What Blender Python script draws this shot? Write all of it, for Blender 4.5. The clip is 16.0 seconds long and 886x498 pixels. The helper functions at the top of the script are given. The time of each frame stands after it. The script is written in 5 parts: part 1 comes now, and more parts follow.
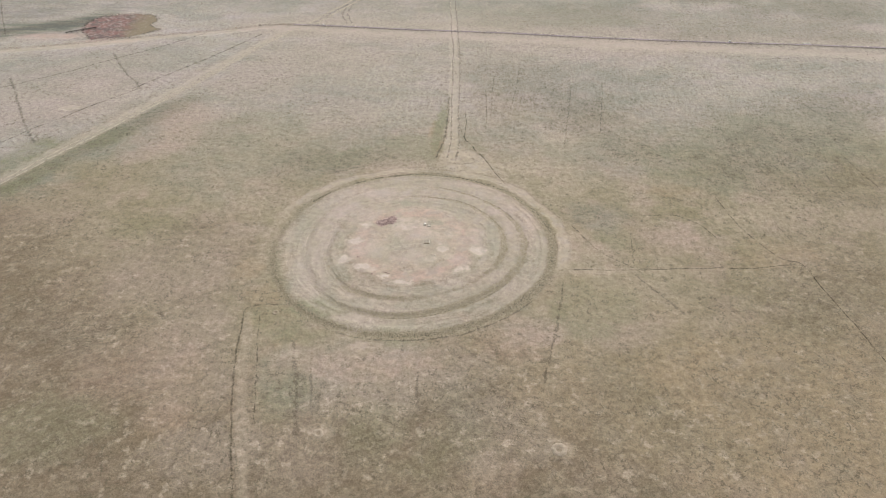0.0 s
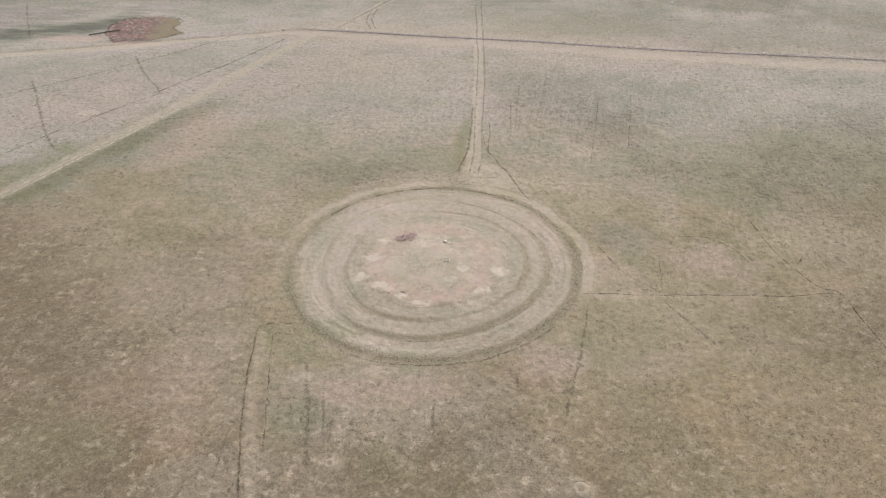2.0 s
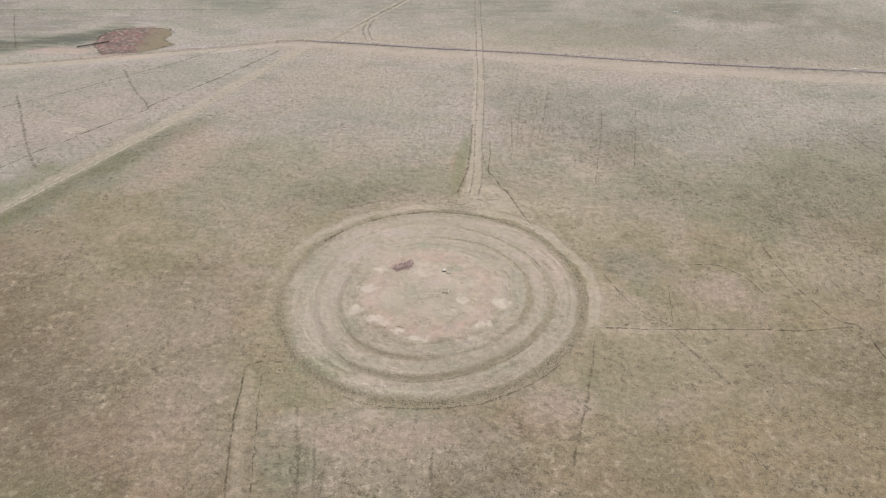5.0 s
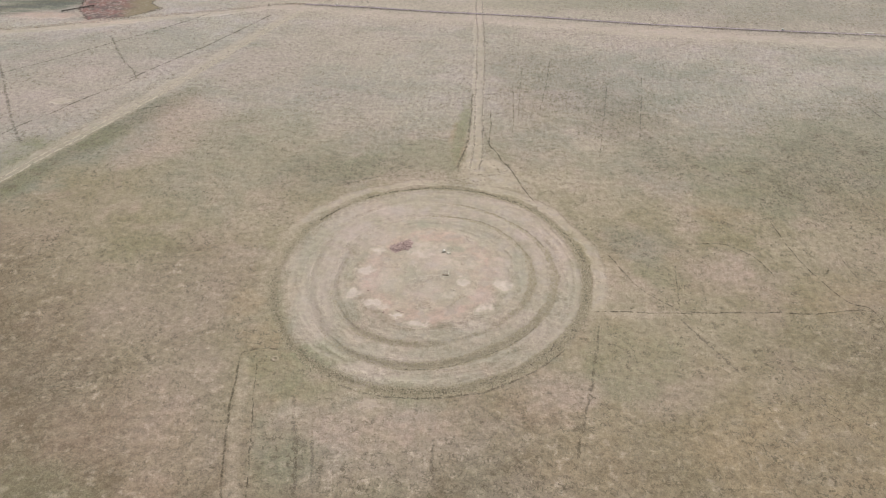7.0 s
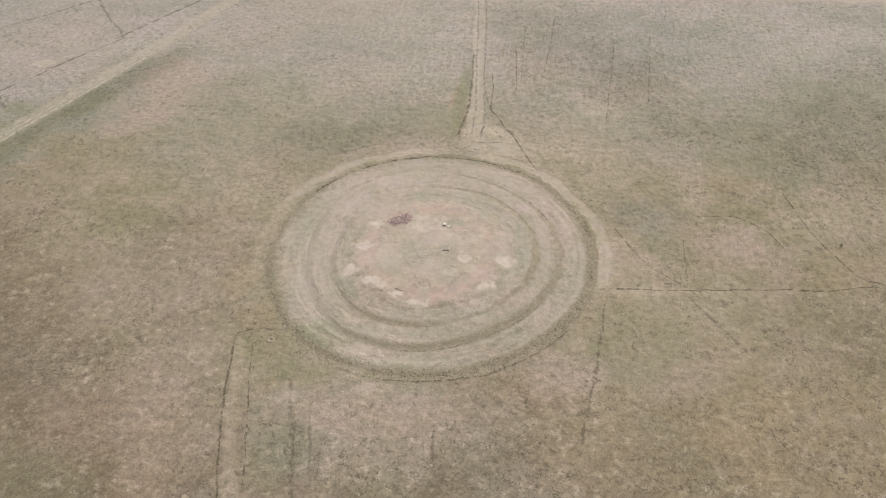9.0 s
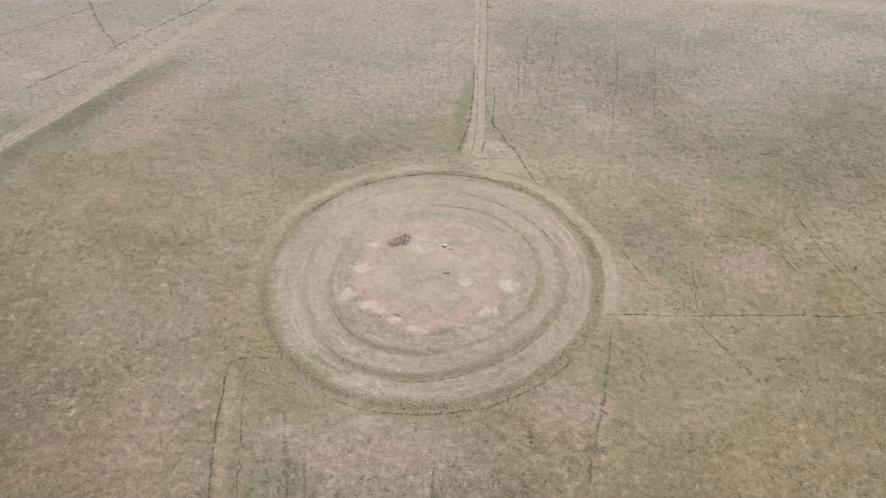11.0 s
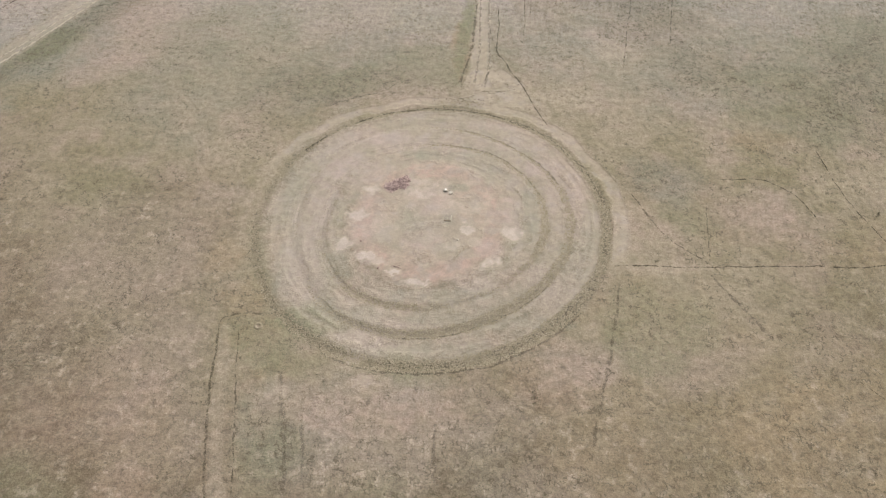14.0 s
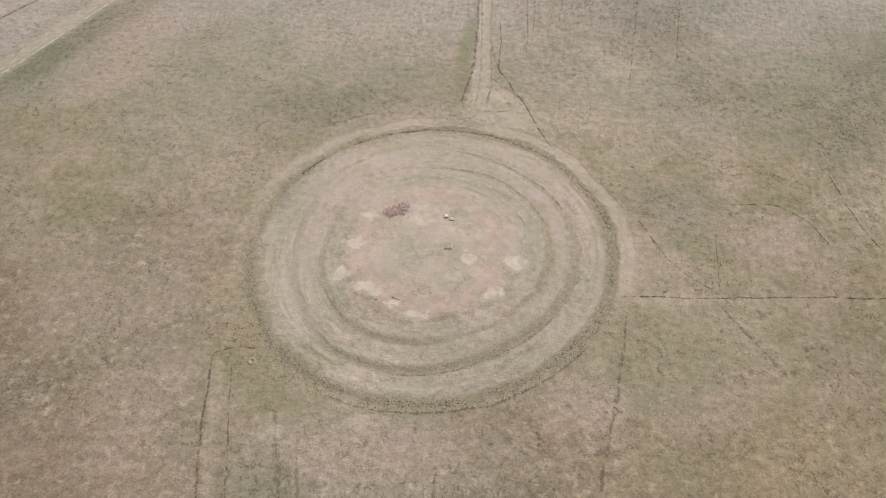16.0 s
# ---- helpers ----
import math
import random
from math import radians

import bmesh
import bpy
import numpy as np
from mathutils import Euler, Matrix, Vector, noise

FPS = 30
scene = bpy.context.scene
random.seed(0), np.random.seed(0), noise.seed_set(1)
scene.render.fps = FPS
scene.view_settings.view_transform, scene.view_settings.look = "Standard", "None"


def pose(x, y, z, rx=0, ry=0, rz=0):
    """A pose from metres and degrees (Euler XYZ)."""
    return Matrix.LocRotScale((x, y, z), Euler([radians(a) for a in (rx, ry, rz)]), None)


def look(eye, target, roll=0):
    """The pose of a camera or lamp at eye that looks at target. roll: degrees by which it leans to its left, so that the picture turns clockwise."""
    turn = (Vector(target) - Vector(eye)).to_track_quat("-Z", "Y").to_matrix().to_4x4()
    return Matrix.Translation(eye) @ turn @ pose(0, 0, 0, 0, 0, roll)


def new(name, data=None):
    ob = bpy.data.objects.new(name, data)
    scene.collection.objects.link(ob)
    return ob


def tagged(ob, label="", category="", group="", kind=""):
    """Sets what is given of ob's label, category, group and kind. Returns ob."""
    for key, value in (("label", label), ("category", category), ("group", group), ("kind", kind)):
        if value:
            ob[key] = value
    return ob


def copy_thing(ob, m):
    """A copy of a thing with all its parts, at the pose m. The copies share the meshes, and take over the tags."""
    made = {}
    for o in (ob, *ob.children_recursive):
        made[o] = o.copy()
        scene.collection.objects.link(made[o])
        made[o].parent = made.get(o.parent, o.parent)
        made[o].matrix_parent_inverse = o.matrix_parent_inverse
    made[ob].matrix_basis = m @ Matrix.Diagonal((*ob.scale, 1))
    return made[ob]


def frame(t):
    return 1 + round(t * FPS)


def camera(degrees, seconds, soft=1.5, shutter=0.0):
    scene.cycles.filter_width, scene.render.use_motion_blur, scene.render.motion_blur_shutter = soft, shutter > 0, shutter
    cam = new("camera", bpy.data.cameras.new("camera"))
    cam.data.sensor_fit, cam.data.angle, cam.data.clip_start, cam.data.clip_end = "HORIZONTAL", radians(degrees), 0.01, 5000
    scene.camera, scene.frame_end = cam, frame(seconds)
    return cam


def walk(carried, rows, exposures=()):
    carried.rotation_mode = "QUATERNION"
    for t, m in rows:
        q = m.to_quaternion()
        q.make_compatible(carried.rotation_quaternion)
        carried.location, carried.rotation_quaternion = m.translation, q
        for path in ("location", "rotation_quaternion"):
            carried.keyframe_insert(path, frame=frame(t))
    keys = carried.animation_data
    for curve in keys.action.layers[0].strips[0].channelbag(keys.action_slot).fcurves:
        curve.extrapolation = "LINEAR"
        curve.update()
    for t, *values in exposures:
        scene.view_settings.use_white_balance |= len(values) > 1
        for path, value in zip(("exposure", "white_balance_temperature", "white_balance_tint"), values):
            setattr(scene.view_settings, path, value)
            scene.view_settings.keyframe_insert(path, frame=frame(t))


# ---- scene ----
cam = camera(64.7, 16.0, soft=1.25)
EXPOSURES = [(0.0, 0.73, 6500, 8), (2.0, 0.712, 6500, 8), (5.5, 0.70, 6500, 8), (9.0, 0.69, 6600, 8), (12.5, 0.69, 6600, 8), (16.0, 0.665, 6600, 9.5)]
PATH = [
    (0.0, 9.24, -160.58, 120.00, 52.76, 0.18, 0.29),
    (0.5, 9.18, -158.56, 120.00, 52.78, 0.19, 1.61),
    (1.0, 9.15, -156.54, 120.00, 52.80, 0.20, 2.34),
    (1.5, 9.13, -154.50, 120.00, 52.82, 0.19, 2.36),
    (2.0, 9.08, -152.45, 120.01, 52.84, 0.19, 2.36),
    (2.5, 9.04, -150.40, 120.02, 52.85, 0.21, 2.35),
    (3.0, 9.03, -148.35, 120.02, 52.87, 0.23, 2.32),
    (3.5, 9.02, -146.31, 120.04, 52.91, 0.22, 2.34),
    (4.0, 8.94, -144.31, 120.13, 52.91, 0.23, 2.30),
    (4.5, 8.80, -142.30, 120.28, 52.92, 0.19, 2.28),
    (5.5, 8.47, -138.23, 120.71, 52.92, 0.22, 2.18),
    (6.0, 8.30, -136.19, 120.93, 52.87, 0.24, 2.12),
    (6.5, 8.14, -134.15, 121.14, 51.77, 0.25, 2.07),
    (7.0, 7.97, -132.12, 121.36, 49.53, 0.27, 2.02),
    (7.5, 7.88, -130.01, 121.53, 47.57, 0.31, 1.99),
    (8.0, 7.81, -127.88, 121.65, 46.13, 0.32, 2.01),
    (8.5, 7.75, -125.78, 121.70, 45.51, 0.34, 1.99),
    (9.0, 7.69, -123.70, 121.70, 45.53, 0.38, 1.97),
    (9.5, 7.59, -121.64, 121.66, 45.56, 0.40, 1.96),
    (10.5, 7.41, -117.65, 121.56, 45.56, 0.42, 1.94),
    (11.0, 7.32, -115.65, 121.51, 45.51, 0.43, 1.93),
    (11.5, 7.23, -113.66, 121.45, 44.41, 0.44, 1.92),
    (12.0, 7.14, -111.66, 121.40, 42.61, 0.45, 1.91),
    (12.5, 7.07, -109.63, 121.40, 40.66, 0.49, 1.85),
    (13.0, 7.03, -107.57, 121.43, 38.77, 0.48, 1.90),
    (13.5, 6.98, -105.45, 121.43, 38.02, 0.51, 1.90),
    (14.0, 6.92, -103.36, 121.44, 38.00, 0.54, 1.89),
    (14.5, 6.85, -101.29, 121.44, 38.01, 0.52, 1.93),
    (15.0, 6.79, -99.27, 121.43, 38.01, 0.56, 1.92),
    (15.5, 6.77, -97.23, 121.40, 38.03, 0.59, 1.92),
    (16.0, 6.79, -95.19, 121.32, 37.99, 0.63, 1.94),
]
walk(cam, [(t, pose(x, y, z, rx, ry, rz)) for t, x, y, z, rx, ry, rz in PATH], EXPOSURES)

# ---- world and light: a high overcast with a weak, wide sun ----
world = bpy.data.worlds.new("sky")
scene.world = world
world.use_nodes = True
wn = world.node_tree
sky = wn.nodes.new("ShaderNodeTexSky")
sky.sky_type = "NISHITA"
sky.sun_disc = False
sky.sun_elevation, sky.sun_rotation = radians(42), radians(30)
sky.air_density, sky.dust_density, sky.ozone_density = 1.0, 6.0, 1.0
grey = wn.nodes.new("ShaderNodeHueSaturation")
grey.inputs["Saturation"].default_value = 0.45
wn.links.new(sky.outputs[0], grey.inputs["Color"])
wn.links.new(grey.outputs[0], wn.nodes["Background"].inputs[0])
wn.nodes["Background"].inputs[1].default_value = 0.095
sun = new("sun", bpy.data.lights.new("sun", "SUN"))
sun.data.energy, sun.data.angle, sun.data.color = 2.1, radians(12), (1.0, 0.95, 0.88)
sun.matrix_world = look((50, 87, 92), (0, 0, 0))



# ---- noise on the plan ----
def value_noise(x, y, size, seed):
    """Smooth noise, 0 to 1, with cells of the given size in metres."""
    table = np.random.default_rng(seed).random((256, 256))
    u, v = np.asarray(x, float) / size + 91.3, np.asarray(y, float) / size + 47.9
    i, j = np.floor(u).astype(int), np.floor(v).astype(int)
    a, b = u - i, v - j
    a, b = a * a * (3 - 2 * a), b * b * (3 - 2 * b)
    g = lambda p, q: table[p % 256, q % 256]
    return (g(i, j) * (1 - a) + g(i + 1, j) * a) * (1 - b) + (g(i, j + 1) * (1 - a) + g(i + 1, j + 1) * a) * b


def fbm(x, y, size, seed, octaves=4):
    total, gain, out = 0.0, 1.0, 0.0
    for k in range(octaves):
        out = out + gain * value_noise(x, y, size / 2 ** k, seed + k)
        total += gain
        gain *= 0.55
    return out / total


def step(a, b, v):
    t = np.clip((v - a) / (b - a), 0, 1)
    return t * t * (3 - 2 * t)


def blob(x, y, cx, cy, rx, ry, turn=0.0, rough=0.35, seed=50):
    """A patch with a ragged outline: 1 inside, 0 outside."""
    c, s = math.cos(radians(turn)), math.sin(radians(turn))
    p, q = (x - cx) * c + (y - cy) * s, -(x - cx) * s + (y - cy) * c
    d = np.atleast_1d(np.hypot(p / rx, q / ry))
    out, near = np.zeros(d.shape), d < 1.25 + rough
    xs, ys = np.atleast_1d(x)[near], np.atleast_1d(y)[near]
    out[near] = 1 - step(0.55, 1.25, d[near] + (fbm(xs, ys, max(0.8, 0.6 * min(rx, ry)), seed, 4) - 0.5) * 2 * rough)
    return out


def off_line(x, y, pts):
    """Distance to a polyline."""
    best = np.full(np.shape(x), 1e9)
    for (ax, ay), (bx, by) in zip(pts, pts[1:]):
        dx, dy = bx - ax, by - ay
        t = np.clip(((x - ax) * dx + (y - ay) * dy) / (dx * dx + dy * dy), 0, 1)
        best = np.minimum(best, np.hypot(x - ax - t * dx, y - ay - t * dy))
    return best


def shifted(pts, d):
    line = np.array(pts, float)
    way = np.gradient(line, axis=0)
    way /= np.linalg.norm(way, axis=1)[:, None]
    return [tuple(p) for p in line + np.c_[way[:, 1], -way[:, 0]] * d]


# ---- the plan: rings, tracks and patches ----
ROAD = [(-83, 177.4), (-72, 179.3), (-58.8, 178.3), (-31.7, 175.5), (-10.4, 172.6), (13.1, 169.8), (38.8, 167.2), (63.8, 163.2),
        (88.2, 159.6), (136, 154.5), (186.5, 150), (400, 131)]
FAR_TRACK = [(-420, 96), (-199, 145.9), (-176.1, 151.1), (-152.9, 157.1), (-129.7, 164.7), (-105.1, 170.4), (-82, 177.6), (-72, 179.2), (-62, 178.7)]
LEFT_TRACK = [(-191, -59.5), (-136.4, 32.3), (-127.2, 49.9), (-116.4, 69.1), (-104.5, 91.9), (-93.9, 113.4), (-83.7, 135.9), (-75.6, 152.8), (-66, 171)]
NORTH_LANE = [(9.5, 50), (11.4, 64), (11.6, 86), (12.2, 104), (12.5, 130), (12.3, 154), (11.8, 189), (11.2, 240), (11, 420)]
SW_LANE = [(-42, -30), (-40.6, -38), (-39.6, -46), (-38, -55), (-36, -64), (-33.6, -73), (-31, -84), (-26, -110)]
BELT = [(-300, 140), (-211.6, 168.5), (-193.2, 174.9), (-177, 181.4), (-166, 187)]


def ring_radius(k, a):
    """Radius of the outer, middle or inner ring (0, 1, 2) towards a bearing in radians: none of them is a true circle."""
    c = ((38.74, -0.51, -0.22, 0.92, 0.49, 0.19, -0.04), (30.9, -0.69, -0.08, 0.37, 0.36, 0.74, 0.01), (24.69, 0.0, -0.41, 0.58, 0.78, 0.37, -0.18))[k]
    return c[0] + sum(c[2 * j - 1] * np.cos(j * a) + c[2 * j] * np.sin(j * a) for j in (1, 2, 3))


def ring_coords(x, y):
    """Radius scaled so that the outer, middle and inner ring lie at 38.8, 30.6 and 24.7, and the bearing in degrees."""
    r, a = np.hypot(x, y), np.arctan2(y, x)
    return r * 38.8 / ring_radius(0, a), r * 30.6 / ring_radius(1, a), r * 24.7 / ring_radius(2, a), np.degrees(a)


def round_about(ang, *stops):
    """A value that runs smoothly from stop to stop (bearing, value) round the compass."""
    b, v = zip(*stops)
    return np.interp(ang, b, v, period=360)


def band(r, a, b, soft=0.6):
    return step(a - soft, a + soft, r) * (1 - step(b - soft, b + soft, r))


def ring_bands(x, y):
    """How far each place belongs to the rough grass of the three scarps."""
    ro, rm, ri, ang = ring_coords(x, y)
    w = (fbm(x, y, 3.0, 11, 4) - 0.5) * 1.3
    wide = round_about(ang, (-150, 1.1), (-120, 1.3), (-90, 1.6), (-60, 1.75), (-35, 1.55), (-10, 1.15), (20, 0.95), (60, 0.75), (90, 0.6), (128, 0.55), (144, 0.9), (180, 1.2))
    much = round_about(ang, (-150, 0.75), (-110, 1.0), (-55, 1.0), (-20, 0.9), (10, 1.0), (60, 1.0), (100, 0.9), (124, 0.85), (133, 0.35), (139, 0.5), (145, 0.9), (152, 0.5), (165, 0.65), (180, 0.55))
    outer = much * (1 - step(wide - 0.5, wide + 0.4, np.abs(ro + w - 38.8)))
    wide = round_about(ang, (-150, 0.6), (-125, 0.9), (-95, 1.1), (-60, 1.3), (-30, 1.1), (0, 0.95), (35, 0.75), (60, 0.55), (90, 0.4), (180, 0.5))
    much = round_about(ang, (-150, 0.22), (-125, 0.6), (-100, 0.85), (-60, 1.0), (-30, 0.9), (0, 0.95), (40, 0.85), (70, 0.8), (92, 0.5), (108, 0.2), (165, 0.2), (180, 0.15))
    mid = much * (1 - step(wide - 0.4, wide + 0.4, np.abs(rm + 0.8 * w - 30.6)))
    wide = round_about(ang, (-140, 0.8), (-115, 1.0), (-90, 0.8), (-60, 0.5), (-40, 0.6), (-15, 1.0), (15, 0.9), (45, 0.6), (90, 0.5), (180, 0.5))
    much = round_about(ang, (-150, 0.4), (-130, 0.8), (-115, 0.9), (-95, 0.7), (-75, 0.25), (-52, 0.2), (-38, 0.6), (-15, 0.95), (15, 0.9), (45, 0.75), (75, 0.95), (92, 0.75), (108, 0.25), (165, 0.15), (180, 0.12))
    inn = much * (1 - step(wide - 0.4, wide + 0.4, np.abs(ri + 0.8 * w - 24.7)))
    outer = np.maximum(outer, 0.6 * blob(x, y, 5.5, 39.6, 6.5, 1.7, 0, 0.8, 58))
    return outer, mid, inn


def height(x, y):
    """The ground's height: a nearly level steppe with the low steps and ditches of the ring."""
    ro, rm, ri, ang = ring_coords(x, y)
    h = 0.25 * (fbm(x, y, 60, 3, 2) - 0.5) * 2
    near = 1 - step(95, 125, np.hypot(x - 15, y - 10))
    wild = step(42, 47, np.hypot(x, y))
    h = h + near * (0.05 + 0.11 * wild) * (fbm(x, y, 2.4, 5, 3) - 0.5) * 2
    for r, mid, deep in ((ro, 38.8, 0.13), (rm, 30.6, 0.11), (ri, 24.7, 0.10)):
        h = h - deep * np.exp(-((r - mid - 0.2) / 1.0) ** 2) + 0.14 * (1 - step(mid - 0.9, mid + 1.0, r))
    rp = np.hypot(x + 1.0, y + 0.6)
    h = h + 0.18 * (1 - step(16.8, 20.4, rp + (fbm(x, y, 5, 17, 2) - 0.5) * 2))
    h = h + 0.05 * np.exp(-((rp - 12.8) / 0.9) ** 2) * step(-0.2, 0.4, np.sin(np.radians(ang + 200)))
    h = h - 0.10 * np.exp(-(off_line(x, y, NORTH_LANE) / 1.6) ** 2) * near
    return h


def masks(x, y):
    """Bare trodden soil plus far haze, reddish soil, green growth, and rough dark growth plus scarp shade, each 0 to 1.
    """
    ro, rm, ri, ang = ring_coords(x, y)
    wob = (fbm(x, y, 6, 23, 3) - 0.5) * 2
    rp = np.hypot(x + 1.0, y + 0.6)
    inside = 1 - step(36.5 - 2.5 * step(110, 150, np.abs(ang)), 38.6, ro + 0.8 * wob)
    # worn ground, with distance haze added as paleness
    streak = value_noise(ro * 1.0, ang * 0.04, 0.9, 47) + 0.8 * value_noise(ro, ang * 0.12, 0.55, 48) + 0.8 * fbm(x, y, 2.2, 46, 3) - 1.3
    sth = 1 - 0.34 * (0.5 - 0.5 * np.sin(np.radians(ang)))
    # the northward term paints in haze, the last one lifts the middle
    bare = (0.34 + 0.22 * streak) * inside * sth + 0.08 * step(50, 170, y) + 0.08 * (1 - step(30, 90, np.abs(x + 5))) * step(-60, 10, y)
    bare = np.maximum(bare, 0.55 * band(ro + 1.5 * wob, 40.6, 43.6, 1.5) * (1 - 0.9 * step(-175, -160, ang) * (1 - step(-25, -10, ang))) * (1 - 0.55 * step(140, 165, np.abs(ang))))
    bare = np.maximum(bare, 0.35 * sth * band(ro + 1.5 * wob, 33.0, 36.8, 0.8) * (0.4 + 0.6 * value_noise(x, y, 9, 31)))
    bare = np.maximum(bare, 0.40 * sth * band(rm + 1.2 * wob, 26.5, 29.6, 0.8))
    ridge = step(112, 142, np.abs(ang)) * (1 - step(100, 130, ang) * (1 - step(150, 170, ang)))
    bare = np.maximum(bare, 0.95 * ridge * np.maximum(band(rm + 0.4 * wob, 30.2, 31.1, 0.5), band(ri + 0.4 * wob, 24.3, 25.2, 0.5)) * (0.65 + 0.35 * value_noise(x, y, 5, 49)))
    lane = off_line(x, y, NORTH_LANE)
    bare = np.maximum(bare, 0.40 * (1 - step(1.5, 3.4, lane + 1.2 * wob)) * step(42, 47, y) * (1 - 0.5 * step(165, 190, y)))
    tri = step(39.2, 40.5, ro) * step(5.2, 7.0, x - 0.30 * (y - 46) + 0.5 * wob) * (1 - step(-0.5, 1.5, (x - 11) - 0.9 * (61 - y))) * (1 - step(58, 62, y)) * (1 - step(22, 27, x)) * step(38, 40, y)
    patchy = 0.55 + 0.45 * step(0.38, 0.58, fbm(x, y, 3.2, 43, 4))
    bare = np.maximum(bare, 0.52 * tri * patchy)
    for cx, cy, rx, ry, turn, s in ((9.0, 48.5, 2.8, 6.0, -8, 0.66), (14.5, 41.8, 6.5, 2.2, -8, 0.60), (24, 40, 9, 3.0, -52, 0.42), (34, 42, 11, 4.5, -20, 0.30), (49, 63, 8, 5, 0, 0.26)):
        bare = np.maximum(bare, s * patchy * blob(x, y, cx, cy, rx, ry, turn, 0.6, 57))
    road = off_line(x, y, ROAD)
    side = (fbm(x, y, 22, 41, 3) - 0.5) * 10
    south_of_road = 178.8 - 0.135 * (x + 72) + 0.00002 * x * x - y
    bare = np.maximum(bare, 0.36 * step(0, 1.5, south_of_road) * (1 - step(5, 15, south_of_road + 1.2 * side)) * step(-110, -70, x))
    bare = np.maximum(bare, 0.58 * (1 - step(1.2, 4.5, off_line(x, y, shifted(FAR_TRACK, 2.2)) + 0.3 * side)))
    bare = np.maximum(bare, 0.42 * (1 - step(1.6, 4.2, off_line(x, y, shifted(LEFT_TRACK, -1.2)) + wob)))
    swl = off_line(x, y, [(p + 1.1, q) for p, q in SW_LANE])
    bare = np.maximum(bare, 0.22 * (1 - step(0.5, 1.7, swl + 0.6 * wob)))
    east = off_line(x, y, [(41, -12.6), (60, -12.6), (75, -13)])
    bare = np.maximum(bare, 0.24 * (1 - step(55, 74, x)) * (1 - step(0.6, 2.8, east + 0.9 * wob)))
    for cx, cy, rx, ry, s in PALE:
        bare = np.maximum(bare, 0.95 * s * blob(x, y, cx, cy, 1.2 * rx, 1.2 * ry, 0, 0.8))
    # reddish soil on the top of the mound
    frayed = wob + 2.2 * (fbm(x, y, 1.6, 24, 3) - 0.5)
    top = 1 - step(16.2, 20.0, rp + 1.2 * frayed)
    core = 1 - step(10.0, 12.5, rp + 1.6 * wob)
    pink = 0.50 * top * (0.5 + 0.6 * step(0.4, 0.6, fbm(x, y, 4.5, 74, 4))) + 0.20 * inside * step(0.5, 0.62, fbm(x, y, 11, 61, 3)) * (1 - core)
    arc = band(rp + 1.0 * frayed, 12.8, 17.8, 1.7) * top
    pink = np.maximum(pink, 0.92 * arc * (0.6 + 0.4 * step(0.4, 0.55, fbm(x, y, 3, 79, 3))) * (1 - step(-70, -30, ang)) * step(-165, -130, ang))
    pink = np.maximum(pink, 0.85 * arc * (0.45 + 0.55 * step(0.40, 0.58, fbm(x, y, 3.6, 72, 4))) * (1 - step(100, 120, ang)) * step(30, 70, ang))
    pink = np.maximum(pink, 0.95 * arc * (0.66 + 0.34 * step(0.40, 0.58, fbm(x, y, 5, 71, 4))))
    bare = np.maximum(bare, 0.66 * top * step(0.54, 0.66, fbm(x, y, 3.5, 75, 3)))
    bare = np.maximum(bare, 0.46 * top * (0.55 + 0.45 * step(0.4, 0.6, fbm(x, y, 5, 73, 3))))
    bare = bare * (1 - 0.7 * arc * (1 - step(0.36, 0.80, bare)))
    for cx, cy, rx, ry, s in PINKISH:
        pink = np.maximum(pink, s * blob(x, y, cx, cy, rx, ry, 0, 0.5, 52) * (0.5 + 0.5 * fbm(x, y, 3, 77, 3)))
    # green growth
    green = 0.0 * x
    belt_s = off_line(x, y, [(-146, 12), (-127, 42), (-112.5, 66.5), (-103, 80), (-94, 93)])
    green = np.maximum(green, 0.85 * (0.25 + 0.75 * step(0.40, 0.60, fbm(x, y, 7, 165, 4))) * (1 - 0.75 * step(55, 92, y)) * (1 - step(1.5, 8.5, belt_s + 5.0 * wob)))
    green = np.maximum(green, 0.75 * (0.5 + 0.5 * step(0.40, 0.60, fbm(x, y, 6, 167, 4))) * (1 - step(4, 12, off_line(x, y, [(-160, 20), (-140, 43), (-131, 56)]) + 3 * wob)))
    green = np.maximum(green, 0.3 * (1 - step(5.0, 14, off_line(x, y, BELT) + 3.0 * wob)))
    green = np.maximum(green, 0.8 * blob(x, y, 6.4, 70, 2.4, 24, -6, 0.5))
    for cx, cy, rx, ry, s in GREEN:
        green = np.maximum(green, s * blob(x, y, cx, cy, rx, ry, 0, 0.6, 54))
    green = green * (1 - 0.6 * bare)
    # rough dark growth, with shade of ridges and scarps painted in as the same dark
    o, m, i = ring_bands(x, y)
    # dark ground under the ring grass, its strength set by bearing
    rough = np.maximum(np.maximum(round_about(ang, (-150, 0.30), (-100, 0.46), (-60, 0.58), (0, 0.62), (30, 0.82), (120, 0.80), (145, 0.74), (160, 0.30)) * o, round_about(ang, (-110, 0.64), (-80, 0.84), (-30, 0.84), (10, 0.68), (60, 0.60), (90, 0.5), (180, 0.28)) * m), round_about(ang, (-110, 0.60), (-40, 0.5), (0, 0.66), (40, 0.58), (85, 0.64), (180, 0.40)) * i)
    # shadow on the inner side of the western ridges, put into the colour
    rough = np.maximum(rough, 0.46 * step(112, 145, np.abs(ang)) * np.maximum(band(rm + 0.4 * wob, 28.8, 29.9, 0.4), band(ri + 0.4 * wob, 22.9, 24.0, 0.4)))
